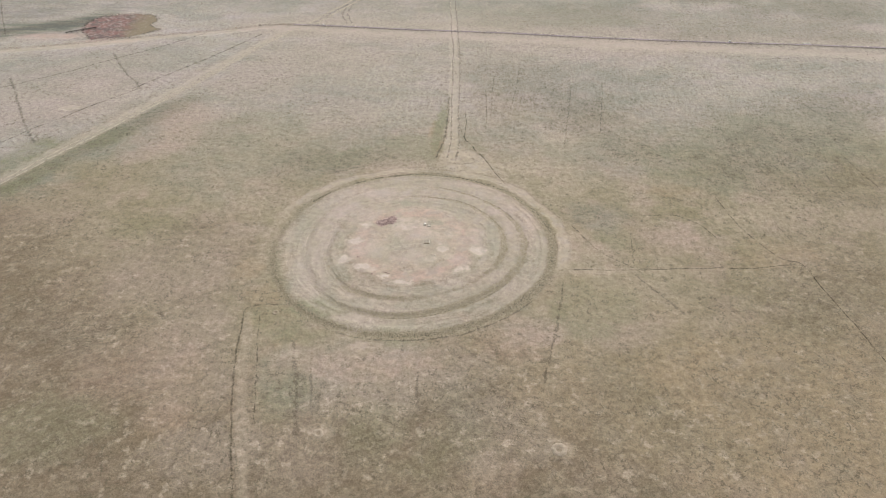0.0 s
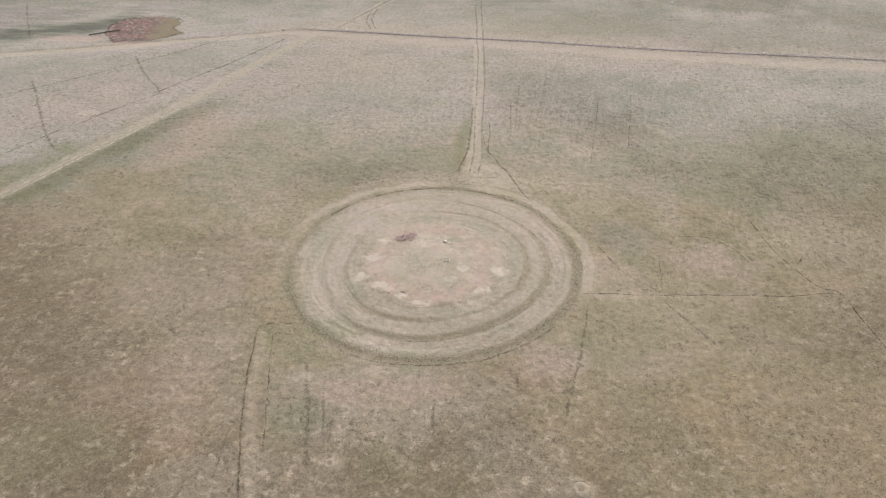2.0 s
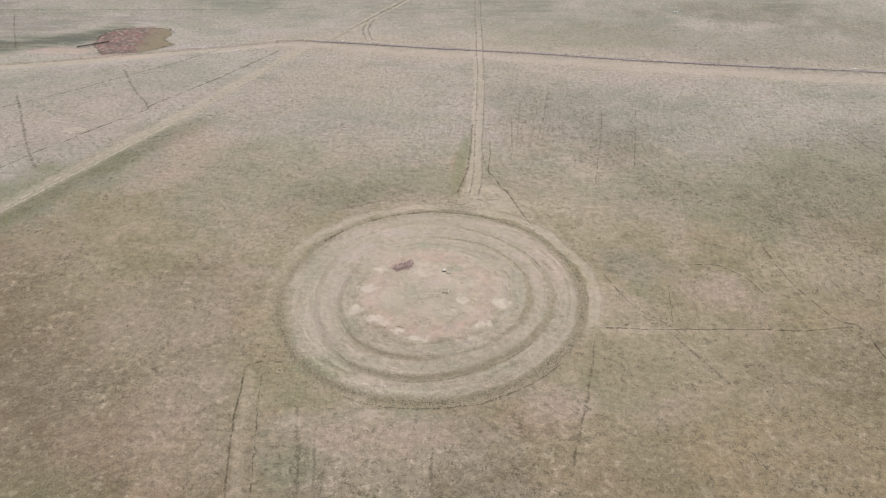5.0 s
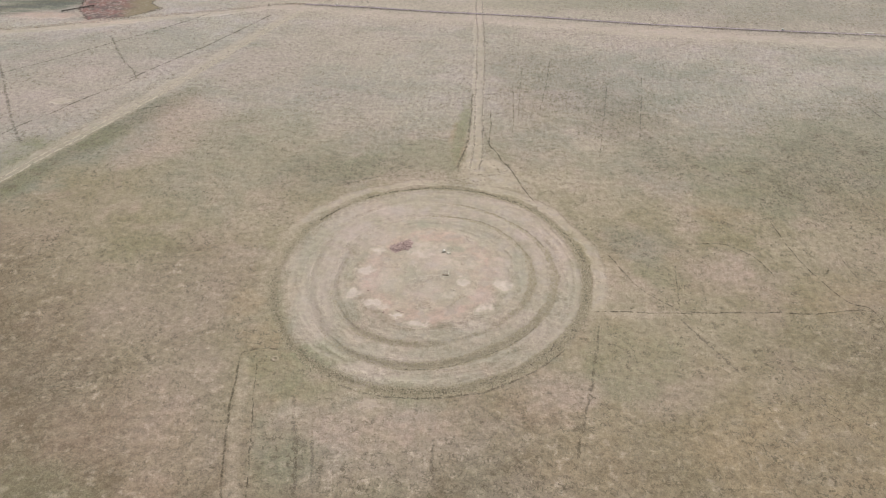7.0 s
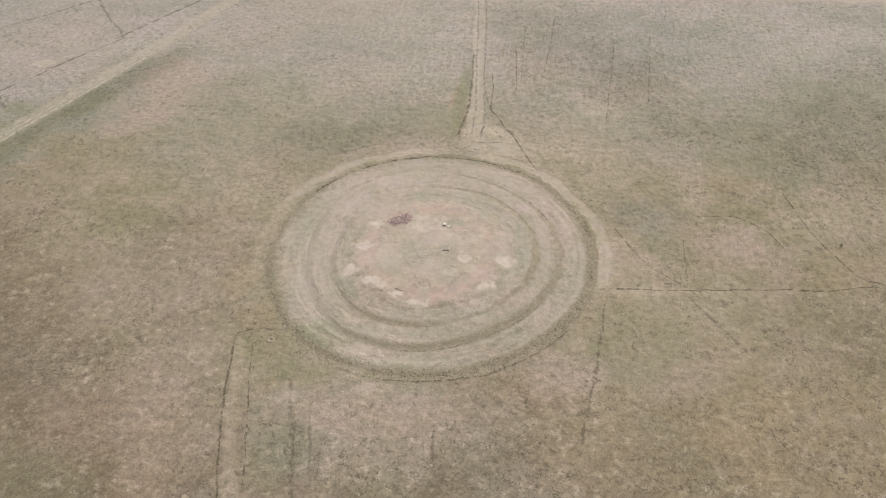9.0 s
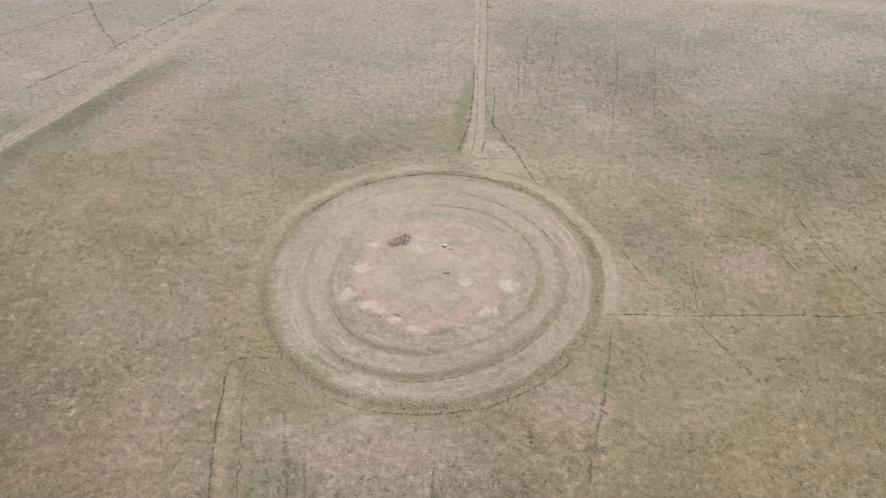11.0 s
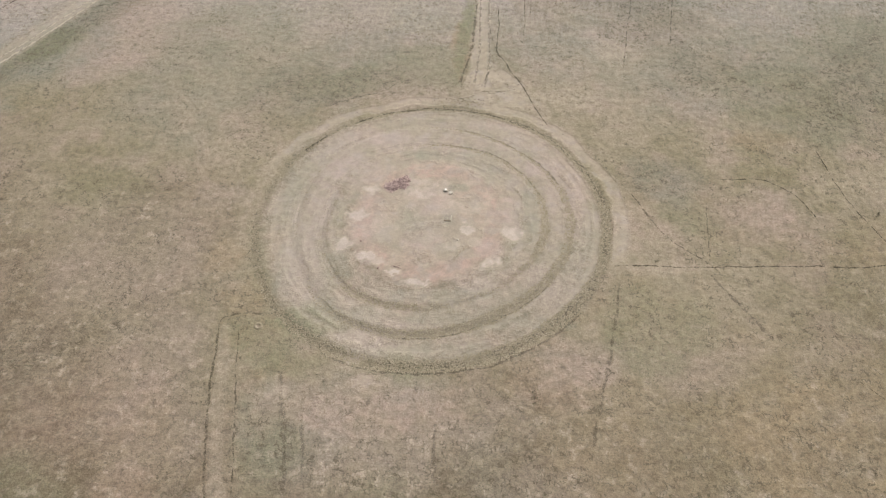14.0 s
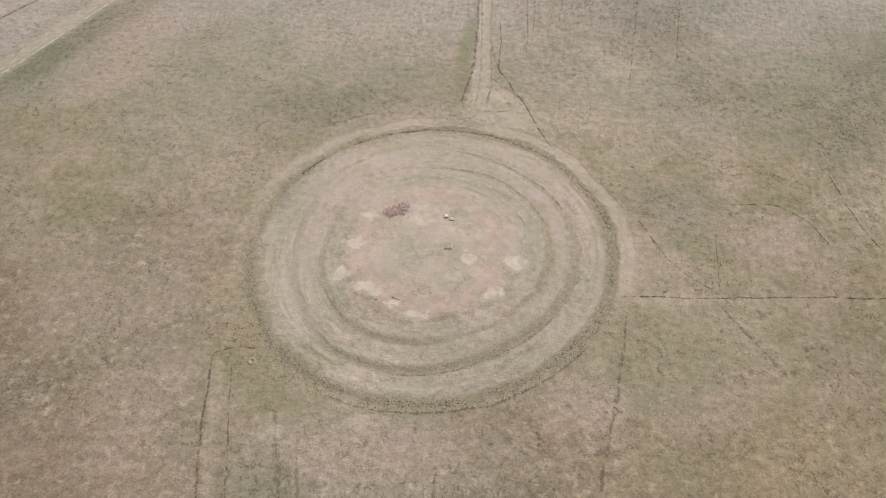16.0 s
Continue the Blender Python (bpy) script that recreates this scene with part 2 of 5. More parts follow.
    # shade below the mound's southern scarp, painted over dark green growth
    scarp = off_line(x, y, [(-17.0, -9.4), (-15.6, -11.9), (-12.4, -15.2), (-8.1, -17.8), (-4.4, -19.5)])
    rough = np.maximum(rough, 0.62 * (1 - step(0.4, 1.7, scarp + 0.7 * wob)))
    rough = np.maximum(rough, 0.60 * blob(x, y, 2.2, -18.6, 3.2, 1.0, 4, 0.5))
    line = band(np.hypot(x + 1.5, y + 0.5) + 0.5 * wob, 12.0, 12.5, 0.35) * step(130, 165, np.mod(ang + 360, 360)) * (1 - step(255, 290, np.mod(ang + 360, 360)))
    rough = np.maximum(rough, 0.36 * line)
    rough = np.maximum(rough, 0.30 * blob(x, y, 14.6, -12.4, 1.2, 4.2, -42, 0.4))
    rough = np.maximum(rough, 0.28 * blob(x, y, 3.5, 15.2, 5.5, 0.8, -6, 0.4))
    for cx, cy, rx, ry, s in ROUGH:
        rough = np.maximum(rough, s * 0.22 * blob(x, y, cx, cy, rx, ry, 0, 0.9, 56))
    rough = np.maximum(rough, 0.7 * (1 - step(1.5, 5.5, off_line(x, y, BELT) + 3.5 * wob)))
    rough = np.maximum(rough, 0.2 * (1 - step(2.0, 9.0, belt_s + 3.2 * wob)))
    return np.clip(bare, 0, 1), np.clip(pink, 0, 1), np.clip(green, 0, 1), np.clip(rough, 0, 1)


# patches: place, half widths, strength
PALE = [(-17.0, 0.5, 2.6, 1.7, 0.95), (-19.2, -7.7, 1.9, 2.0, 0.9), (-14.6, 8.3, 2.2, 1.5, 0.85), (17.5, -3.8, 2.7, 2.3, 0.9), (8.1, -3.2, 1.9, 1.6, 0.95), (-2.6, 6.5, 2.0, 1.7, 0.85), (-1.2, 10.8, 5.5, 1.3, 0.75),
        (12.6, 5.5, 1.0, 3.6, 0.7), (12.4, -0.5, 1.6, 1.5, 0.65), (-8.2, -15.5, 1.6, 0.9, 1.0), (-14.5, -11.1, 2.7, 1.2, 0.95), (-11.2, -12.8, 1.6, 1.1, 0.8), (-2.8, -18.0, 3.2, 1.1, 0.95), (12.8, -12.5, 2.4, 1.8, 0.85),
        (4.4, -8.2, 2.0, 1.4, 0.75), (-3.0, 7.9, 4.2, 1.8, 0.8), (-0.5, 4.0, 2.6, 1.4, 0.6), (-12.3, 10.8, 1.6, 1.2, 0.6), (1.5, -9.0, 2.6, 1.3, 0.6), (-10.7, -0.3, 2.0, 1.4, 0.65), (8.7, -10.4, 1.6, 1.2, 0.6), (-15.4, -4.4, 1.6, 2.0, 0.45), (2.4, 7.6, 2.2, 1.6, 0.7), (-13.4, -31.2, 4.0, 1.8, 0.42), (-5, -33.8, 7, 1.1, 0.4),
        (32.3, -71, 2.6, 1.9, 0.28), (-17.9, -67, 2.6, 2.0, 0.26), (-137.6, 88, 3.5, 2.6, 0.6), (15.9, -76.8, 3, 2.4, 0.14), (-14.1, -36.2, 2.4, 1.2, 0.6), (-27.9, -43.3, 3.0, 2.0, 0.28), (-11.5, -41, 2.4, 1.6, 0.38), (8.3, -35, 2.2, 1.2, 0.4), (32.4, -28.8, 2.4, 1.6, 0.2), (21, 46.5, 2.4, 1.2, 0.6)]
PINKISH = [(3.6, 15.6, 5.0, 1.4, 1.0), (-5, -14.8, 6.5, 1.6, 1.0), (17, 3.0, 2.0, 4.5, 0.9), (-180, 164, 18, 4.5, 0.75), (-150, 158, 16, 3, 0.5), (-51.7, -62.9, 6, 5, 0.17), (-135, 93, 26, 30, 0.15), (-10.8, -46.2, 24, 6, 0.21), (-52, 4, 7, 13, 0.08), (72, 2, 14, 8, 0.21), (80, 148, 50, 14, 0.13),
           (24, -39, 10, 8, 0.21), (16, -77, 9, 6, 0.12), (-60, -48, 16, 12, 0.15), (-92, 70, 12, 20, 0.19), (-78, -20, 22, 14, 0.05), (46, 4, 6, 9, 0.13)]
GREEN = [(-25, -28.5, 8, 4, 0.7), (92, -48, 44, 40, 0.08), (90, -42, 26, 14, 0.12), (58, -64, 26, 14, 0.1), (-37, -31, 5, 5, 0.4), (-30, -34, 6, 6, 0.45), (-36, -14, 3, 8, 0.3), (-24, -38, 6, 3, 0.35), (-27, -54, 6, 10, 0.3), (-6, -66, 8, 9, 0.25), (-14, -42, 9, 4, 0.25), (10, -72, 10, 8, 0.2), (-5, 57, 12, 10, 0.45), (95, 41, 22, 14, 0.25),
         (140, 66, 34, 18, 0.25), (-77, 8, 12, 8, 0.15), (-26, 49, 14, 7, 0.45), (-78, -66, 16, 10, 0.3), (6.8, 9.8, 2.4, 1.4, 0.8), (-21, -4, 1.4, 5, 0.5), (6.3, -9.4, 2.6, 2.0, 0.5),
         (-18.4, 1.2, 1.4, 4.5, 0.5), (46, -28, 14, 12, 0.4), (58, 3, 8, 6, 0.4), (93, -2, 6, 5, 0.2), (-4, -38.5, 5, 4, 0.5), (-60, 62, 24, 24, 0.25), (60, 190, 60, 20, 0.3)]
ROUGH = [(114, 44, 26, 16, 0.9), (131, 62, 24, 15, 0.95), (158, 88, 26, 16, 0.8), (150, 224, 48, 16, 1.4), (198, 198, 26, 26, 1.2), (30, 128, 26, 14, 0.7), (-36, 46, 16, 9, 0.95), (-16, 50, 10, 6, 0.95), (54, 16, 12, 10, 0.3), (58, 86, 18, 18, 0.9), (126, 34, 24, 16, 0.8), (42, 98, 22, 14, 0.7), (70, 54, 12, 8, 0.6), (-24, -56, 2.2, 10, 0.9), (-19.5, -56, 1.2, 8, 1.0), (-29, -50, 1.2, 8, 0.8), (-3.4, -59, 1.2, 7, 0.9), (4.1, -59, 1.2, 7, 0.9), (15, -54, 1.6, 4, 0.6), (-15, -60, 1.0, 7, 0.7),
         (-9, -69, 8, 8, 0.3), (-92, -32, 22, 14, 0.5), (160, 176, 60, 22, 0.8), (80, 190, 50, 18, 0.6), (-45, 32, 8, 9, 0.6), (55, 14, 10, 8, 0.6), (84, -58, 22, 12, 0.4),
         (105, -40, 14, 16, 0.4), (36, 112, 20, 20, 0.6), (-70, -70, 12, 8, 0.4), (10, -62, 12, 8, 0.5)]


# ---- materials ----
class Nodes:
    """A small builder of node materials."""

    def __init__(self, name, roughness=0.95):
        self.mat = bpy.data.materials.new(name)
        self.mat.use_nodes = True
        self.tree = self.mat.node_tree
        self.bsdf = self.tree.nodes["Principled BSDF"]
        self.bsdf.inputs["Roughness"].default_value = roughness
        self.bsdf.inputs["Specular IOR Level"].default_value = 0.15
        self.pos = self.add("ShaderNodeNewGeometry").outputs["Position"]

    def add(self, kind):
        return self.tree.nodes.new(kind)

    def put(self, value, socket):
        if hasattr(value, "is_linked"):
            self.tree.links.new(value, socket)
        elif isinstance(value, tuple) and len(value) == 3 and socket.type == "RGBA":
            socket.default_value = (*value, 1)
        else:
            socket.default_value = value

    def noise(self, size, detail=4.0, rough=0.55, stretch=None, seed=0.0):
        n = self.add("ShaderNodeTexNoise")
        m = self.add("ShaderNodeMapping")
        s = 1.0 / size
        m.inputs["Scale"].default_value = (s, s, s) if stretch is None else (s * stretch[0], s * stretch[1], s)
        m.inputs["Location"].default_value = (seed, seed * 1.7, 0)
        self.put(self.pos, m.inputs["Vector"])
        self.put(m.outputs[0], n.inputs["Vector"])
        n.inputs["Scale"].default_value, n.inputs["Detail"].default_value, n.inputs["Roughness"].default_value = 1.0, detail, rough
        return n.outputs["Fac"]

    def streaks(self, size, along, turn, seed=0.0):
        """Noise drawn out along a heading, in degrees from north to west."""
        n, m = self.add("ShaderNodeTexNoise"), self.add("ShaderNodeMapping")
        m.vector_type = "TEXTURE"
        m.inputs["Rotation"].default_value = (0, 0, radians(turn))
        m.inputs["Scale"].default_value = (size, along, 1)
        m.inputs["Location"].default_value = (seed, seed, 0)
        self.put(self.pos, m.inputs["Vector"])
        self.put(m.outputs[0], n.inputs["Vector"])
        n.inputs["Scale"].default_value, n.inputs["Detail"].default_value, n.inputs["Roughness"].default_value = 1.0, 3, 0.55
        return n.outputs["Fac"]

    def span(self, v, lo, hi, to_lo=0.0, to_hi=1.0):
        n = self.add("ShaderNodeMapRange")
        n.interpolation_type = "SMOOTHSTEP"
        for key, val in zip(("Value", "From Min", "From Max", "To Min", "To Max"), (v, lo, hi, to_lo, to_hi)):
            self.put(val, n.inputs[key])
        return n.outputs[0]

    def math(self, op, a, b=0.0):
        n = self.add("ShaderNodeMath")
        n.operation = op
        self.put(a, n.inputs[0])
        self.put(b, n.inputs[1])
        return n.outputs[0]

    def mix(self, fac, a, b, how="MIX"):
        n = self.add("ShaderNodeMix")
        n.data_type, n.blend_type = "RGBA", how
        self.put(fac, n.inputs[0])
        self.put(a, n.inputs[6])
        self.put(b, n.inputs[7])
        return n.outputs[2]

    def attr(self, name):
        n = self.add("ShaderNodeAttribute")
        n.attribute_name = name
        return n

    def bump(self, heights, strength, distance):
        n = self.add("ShaderNodeBump")
        n.inputs["Strength"].default_value, n.inputs["Distance"].default_value = strength, distance
        self.put(heights, n.inputs["Height"])
        self.put(n.outputs[0], self.bsdf.inputs["Normal"])

    def colour(self, v):
        self.put(v, self.bsdf.inputs["Base Color"])
        return self

    def see_through(self, alpha):
        self.put(alpha, self.bsdf.inputs["Alpha"])


STRAW, OLIVE, ROSE = (0.236, 0.202, 0.150), (0.174, 0.152, 0.099), (0.262, 0.210, 0.172)
UMBER, HAZY_GREY_STEPPE = (0.132, 0.103, 0.0715), (0.262, 0.247, 0.224)
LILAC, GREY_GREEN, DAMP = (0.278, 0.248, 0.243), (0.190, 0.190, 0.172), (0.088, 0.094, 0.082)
PALE_SOIL, RED_SOIL, GREEN_LEAF, DARK_LEAF_AND_SHADE = (0.350, 0.297, 0.242), (0.356, 0.246, 0.216), (0.142, 0.145, 0.090), (0.094, 0.082, 0.057)
CHALK = (0.446, 0.376, 0.341)
SAGE, OCHRE, MAUVE = (0.168, 0.170, 0.142), (0.218, 0.168, 0.112), (0.262, 0.220, 0.188)


def ground_material():
    n = Nodes("steppe", 0.97)
    big, mid = n.noise(34, 4, 0.55, seed=3.1), n.noise(6.0, 5, 0.6, seed=8.2)
    small, fine, clods = n.noise(1.5, 5, 0.62, seed=1.4), n.noise(0.28, 4, 0.65), n.noise(2.6, 6, 0.66, seed=33.0)
    c = n.mix(n.span(n.math("ADD", n.math("MULTIPLY", big, 0.6), n.math("MULTIPLY", mid, 0.4)), 0.40, 0.62), STRAW, OLIVE)
    c = n.mix(n.math("MULTIPLY", n.span(n.noise(15, 5, 0.6, seed=21.0), 0.46, 0.66), 0.65), c, ROSE)
    a = n.attr("surface")
    sep = n.add("ShaderNodeSeparateColor")
    n.put(a.outputs["Color"], sep.inputs[0])
    bare, pink, green, rough = sep.outputs[0], sep.outputs[1], sep.outputs[2], a.outputs["Alpha"]
    ragged = n.span(n.math("ADD", n.math("MULTIPLY", small, 0.6), n.math("MULTIPLY", mid, 0.4)), 0.34, 0.62, 0.5, 1.25)
    grown = n.math("SUBTRACT", 1.0, n.math("MAXIMUM", bare, n.math("MULTIPLY", pink, 0.6)))
    f = n.attr("field")
    kinds = n.add("ShaderNodeSeparateColor")
    n.put(f.outputs["Color"], kinds.inputs[0])
    # brown heath, which also carries the painted vignette of the near corners
    c = n.mix(n.math("MULTIPLY", kinds.outputs[0], n.span(mid, 0.35, 0.65, 0.7, 1.0)), c, UMBER)
    # distance haze painted into the grey and lilac of the steppe
    far = n.mix(n.span(n.noise(26, 5, 0.62, (0.6, 1.3), 51.0), 0.40, 0.60), LILAC, HAZY_GREY_STEPPE)
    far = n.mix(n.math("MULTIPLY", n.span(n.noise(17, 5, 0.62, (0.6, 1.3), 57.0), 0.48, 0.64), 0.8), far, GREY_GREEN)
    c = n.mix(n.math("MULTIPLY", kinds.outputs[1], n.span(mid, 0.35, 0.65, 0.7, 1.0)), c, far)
    calm = n.math("SUBTRACT", 1.0, n.span(n.math("MAXIMUM", bare, pink), 0.20, 0.42, 0.0, 0.80))
    # soft drifts of grey-green, ochre and mauve growth, and the traces of old furrows
    t = n.attr("tint")
    drift = n.add("ShaderNodeSeparateColor")
    n.put(t.outputs["Color"], drift.inputs[0])
    uneven = n.span(n.math("ADD", n.math("MULTIPLY", n.noise(9, 5, 0.62, seed=17.0), 0.6), n.math("MULTIPLY", mid, 0.4)), 0.36, 0.60, 0.25, 1.0)
    c = n.mix(n.math("MULTIPLY", drift.outputs[0], uneven), c, SAGE)
    c = n.mix(n.math("MULTIPLY", drift.outputs[1], uneven), c, OCHRE)
    c = n.mix(n.math("MULTIPLY", drift.outputs[2], n.span(mid, 0.35, 0.6, 0.4, 1.0)), c, MAUVE)
    furrow = n.span(n.streaks(0.7, 7.0, -10, 5.0), 0.36, 0.64, 0.90, 1.08)
    slant = n.span(n.streaks(0.8, 6.0, -48, 9.0), 0.36, 0.64, 0.86, 1.12)
    c = n.mix(n.math("MULTIPLY", t.outputs["Alpha"], grown), c, n.mix(1.0, c, furrow, "MULTIPLY"))
    c = n.mix(n.math("MULTIPLY", n.math("MULTIPLY", kinds.outputs[0], 0.6), grown), c, n.mix(1.0, c, slant, "MULTIPLY"))
    c = n.mix(n.math("MULTIPLY", green, ragged), c, GREEN_LEAF)
    # pale worn spots and thin dark wandering seams between the tussocks
    c = n.mix(n.math("MULTIPLY", n.math("MULTIPLY", n.span(clods, 0.53, 0.64), grown), n.math("MULTIPLY", n.math("ADD", n.math("MULTIPLY", drift.outputs[2], 1.1), 0.85), n.math("MULTIPLY", n.span(n.noise(20, 3, 0.6, seed=91.0), 0.38, 0.62, 0.22, 0.50), n.span(kinds.outputs[0], 0.0, 0.6, 0.32, 1.0)))), c, PALE_SOIL)
    seam = n.math("ABSOLUTE", n.math("SUBTRACT", n.noise(1.35, 2, 0.5, seed=12.0), 0.5))
    seam = n.math("MULTIPLY", n.span(seam, 0.014, 0.048, 1.0, 0.0), n.span(n.math("ADD", n.noise(1.9, 3, 0.6, seed=44.0), n.math("MULTIPLY", rough, 0.2)), 0.48, 0.56))
    seam = n.math("MULTIPLY", seam, n.math("ADD", n.span(n.noise(14, 4, 0.6, seed=70.0), 0.40, 0.62, 0.30, 0.9), n.math("MULTIPLY", rough, 1.8)))
    c = n.mix(n.math("MINIMUM", n.math("MULTIPLY", seam, grown), 0.85), c, DARK_LEAF_AND_SHADE)
    # rough growth together with the painted scarp shade
    c = n.mix(n.math("MULTIPLY", rough, ragged), c, DARK_LEAF_AND_SHADE)
    c = n.mix(n.math("MULTIPLY", pink, ragged), c, RED_SOIL)
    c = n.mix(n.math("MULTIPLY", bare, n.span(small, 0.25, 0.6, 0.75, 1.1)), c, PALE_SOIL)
    c = n.mix(n.math("MULTIPLY", n.span(bare, 0.50, 1.10), n.span(small, 0.3, 0.6, 0.7, 1.0)), c, CHALK)
    inner = n.math("MULTIPLY", n.math("SUBTRACT", 1.0, calm), n.span(bare, 0.50, 0.80, 1.0, 0.65))
    c = n.mix(n.math("MULTIPLY", n.math("MULTIPLY", drift.outputs[0], uneven), inner), c, (0.242, 0.231, 0.182))
    c = n.mix(n.math("MULTIPLY", n.math("MULTIPLY", drift.outputs[2], n.span(mid, 0.38, 0.6, 0.5, 1.0)), inner), c, (0.326, 0.265, 0.246))
    c = n.mix(n.math("MULTIPLY", n.math("MULTIPLY", n.span(n.noise(4.2, 5, 0.6, seed=63.0), 0.50, 0.62), 0.55), inner), c, (0.288, 0.252, 0.230))
    c = n.mix(n.math("MULTIPLY", n.math("MULTIPLY", n.span(n.noise(5.0, 5, 0.6, seed=83.0), 0.50, 0.62), 0.42), inner), c, (0.226, 0.212, 0.162))
    c = n.mix(n.math("MULTIPLY", kinds.outputs[2], n.span(n.noise(6, 5, 0.68, (0.22, 1.3), 14.0), 0.42, 0.57, 0.30, 1.0)), c, DAMP)
    c = n.mix(1.0, c, n.mix(calm, (1.0, 1.0, 1.0), n.span(fine, 0.3, 0.7, 0.88, 1.12)), "MULTIPLY")
    c = n.mix(1.0, c, n.span(fine, 0.3, 0.7, 0.97, 1.03), "MULTIPLY")
    c = n.mix(1.0, c, n.mix(calm, n.span(small, 0.3, 0.7, 0.96, 1.04), n.span(small, 0.3, 0.7, 0.87, 1.13)), "MULTIPLY")
    c = n.mix(n.math("MULTIPLY", kinds.outputs[0], calm), c, n.mix(1.0, c, n.span(n.noise(0.55, 4, 0.7, seed=26.0), 0.34, 0.62, 0.86, 1.09), "MULTIPLY"))
    c = n.mix(calm, c, n.mix(1.0, c, n.span(n.noise(0.15, 2, 0.5, seed=6.0), 0.3, 0.7, 0.92, 1.08), "MULTIPLY"))
    n.colour(c)
    n.bump(n.math("MULTIPLY", n.math("ADD", n.math("MULTIPLY", small, 1.0), n.math("MULTIPLY", fine, 0.35)), n.math("ADD", n.math("MULTIPLY", calm, 0.75), 0.25)), 0.55, 0.5)
    return n.mat


def ribbon_material(name, colours, cut=(0.30, 0.55), grain=0.5, strength=1.0):
    """Soil or growth along a line, frayed at its edges into the ground under it."""
    n = Nodes(name, 0.97)
    v = n.noise(grain, 4, 0.6)
    n.colour(n.mix(n.span(v, 0.35, 0.65), colours[0], colours[1]))
    core = n.attr("core").outputs["Fac"]
    gaps = n.noise(1.7, 5, 0.7, seed=4.0)
    s = n.math("ADD", n.math("MULTIPLY", core, 0.62), n.math("SUBTRACT", n.math("ADD", n.math("MULTIPLY", v, 1.0), n.math("MULTIPLY", gaps, 2.0)), 1.50))
    n.see_through(n.math("MULTIPLY", n.span(s, cut[0], cut[1]), strength))
    n.bump(v, 0.4, 0.08)
    return n.mat


def plain_material(name, a, b, size=0.4, roughness=0.9, metal=0.0, island=0.0, bump=0.3):
    n = Nodes(name, roughness)
    c = n.mix(n.span(n.noise(size, 5, 0.6), 0.35, 0.65), a, b)
    c = n.mix(1.0, c, n.span(n.noise(size / 6, 3, 0.6), 0.3, 0.7, 0.88, 1.12), "MULTIPLY")
    if island:
        geo = n.add("ShaderNodeNewGeometry")
        c = n.mix(1.0, c, n.span(geo.outputs["Random Per Island"], 0.0, 1.0, 1 - island, 1 + island), "MULTIPLY")
    n.colour(c)
    n.bsdf.inputs["Metallic"].default_value = metal
    n.bump(n.noise(size / 3, 4, 0.6), bump, size / 10)
    return n.mat


M_GROUND = ground_material()
M_DARK = ribbon_material("dark_trail", ((0.095, 0.083, 0.055), (0.140, 0.120, 0.082)), (0.28, 0.64), strength=0.72)
M_FAINT = ribbon_material("faint_trail", ((0.105, 0.090, 0.060), (0.150, 0.127, 0.088)), (0.34, 0.72), strength=0.55)
M_PALE = ribbon_material("pale_rut", ((0.325, 0.285, 0.232), (0.370, 0.328, 0.270)), (0.12, 0.52), 1.2, strength=0.92)
M_SEAM = ribbon_material("faint_seam", ((0.120, 0.104, 0.074), (0.160, 0.138, 0.100)), (0.30, 0.70), strength=0.42)
M_TRACE = ribbon_material("old_trace", ((0.150, 0.130, 0.096), (0.185, 0.160, 0.120)), (0.28, 0.74), strength=0.36)
M_PALE_FAINT = ribbon_material("faint_rut", ((0.330, 0.285, 0.230), (0.370, 0.322, 0.265)), (0.28, 0.66), 1.2, strength=0.45)
M_EARTH = ribbon_material("brown_track", ((0.200, 0.150, 0.105), (0.270, 0.205, 0.150)), (0.28, 0.66), 1.2, strength=0.8)
M_ASPHALT = plain_material("asphalt", (0.200, 0.165, 0.200), (0.240, 0.202, 0.236), 2.5, 0.85)
M_TUFT = plain_material("dry_tussock", (0.206, 0.178, 0.126), (0.268, 0.232, 0.172), 1.4, 0.9, island=0.12)
M_TUFT_DARK = plain_material("dark_tussock", (0.106, 0.095, 0.068), (0.160, 0.144, 0.106), 1.8, 0.9, island=0.3)
M_STONE = plain_material("rubble", (0.245, 0.180, 0.168), (0.325, 0.248, 0.232), 0.7, 0.95, island=0.05)
M_TWIG = plain_material("dead_twigs", (0.150, 0.106, 0.099), (0.215, 0.158, 0.147), 0.3, 0.95, island=0.12)
M_CONCRETE = plain_material("concrete", (0.30, 0.275, 0.235), (0.40, 0.365, 0.315), 0.5, 0.9)
M_GREY = plain_material("weathered_wood", (0.215, 0.190, 0.160), (0.280, 0.250, 0.210), 0.4, 0.9)
M_SOIL = plain_material("dug_soil", (0.228, 0.192, 0.150), (0.282, 0.240, 0.190), 0.5, 0.97)
M_EARTH_AND_SHADE = plain_material("dug_earth_and_shade", (0.168, 0.136, 0.102), (0.225, 0.186, 0.146), 0.7, 0.97)
M_EDGE = plain_material("edge_tussock", (0.112, 0.100, 0.070), (0.164, 0.146, 0.104), 1.8, 0.9, island=0.25)
M_WHITE = plain_material("white_paint", (0.74, 0.73, 0.70), (0.82, 0.81, 0.78), 0.4, 0.6)
M_BLACK = plain_material("tarred_wood", (0.030, 0.026, 0.024), (0.055, 0.047, 0.043), 0.6, 0.8)


# ---- building helpers ----
def mesh_of(name, verts, faces, material, smooth=False):
    me = bpy.data.meshes.new(name)
    me.from_pydata([tuple(v) for v in verts], [], [tuple(f) for f in faces])
    me.materials.append(material)
    if smooth:
        me.polygons.foreach_set("use_smooth", [True] * len(me.polygons))
    me.update()
    return me


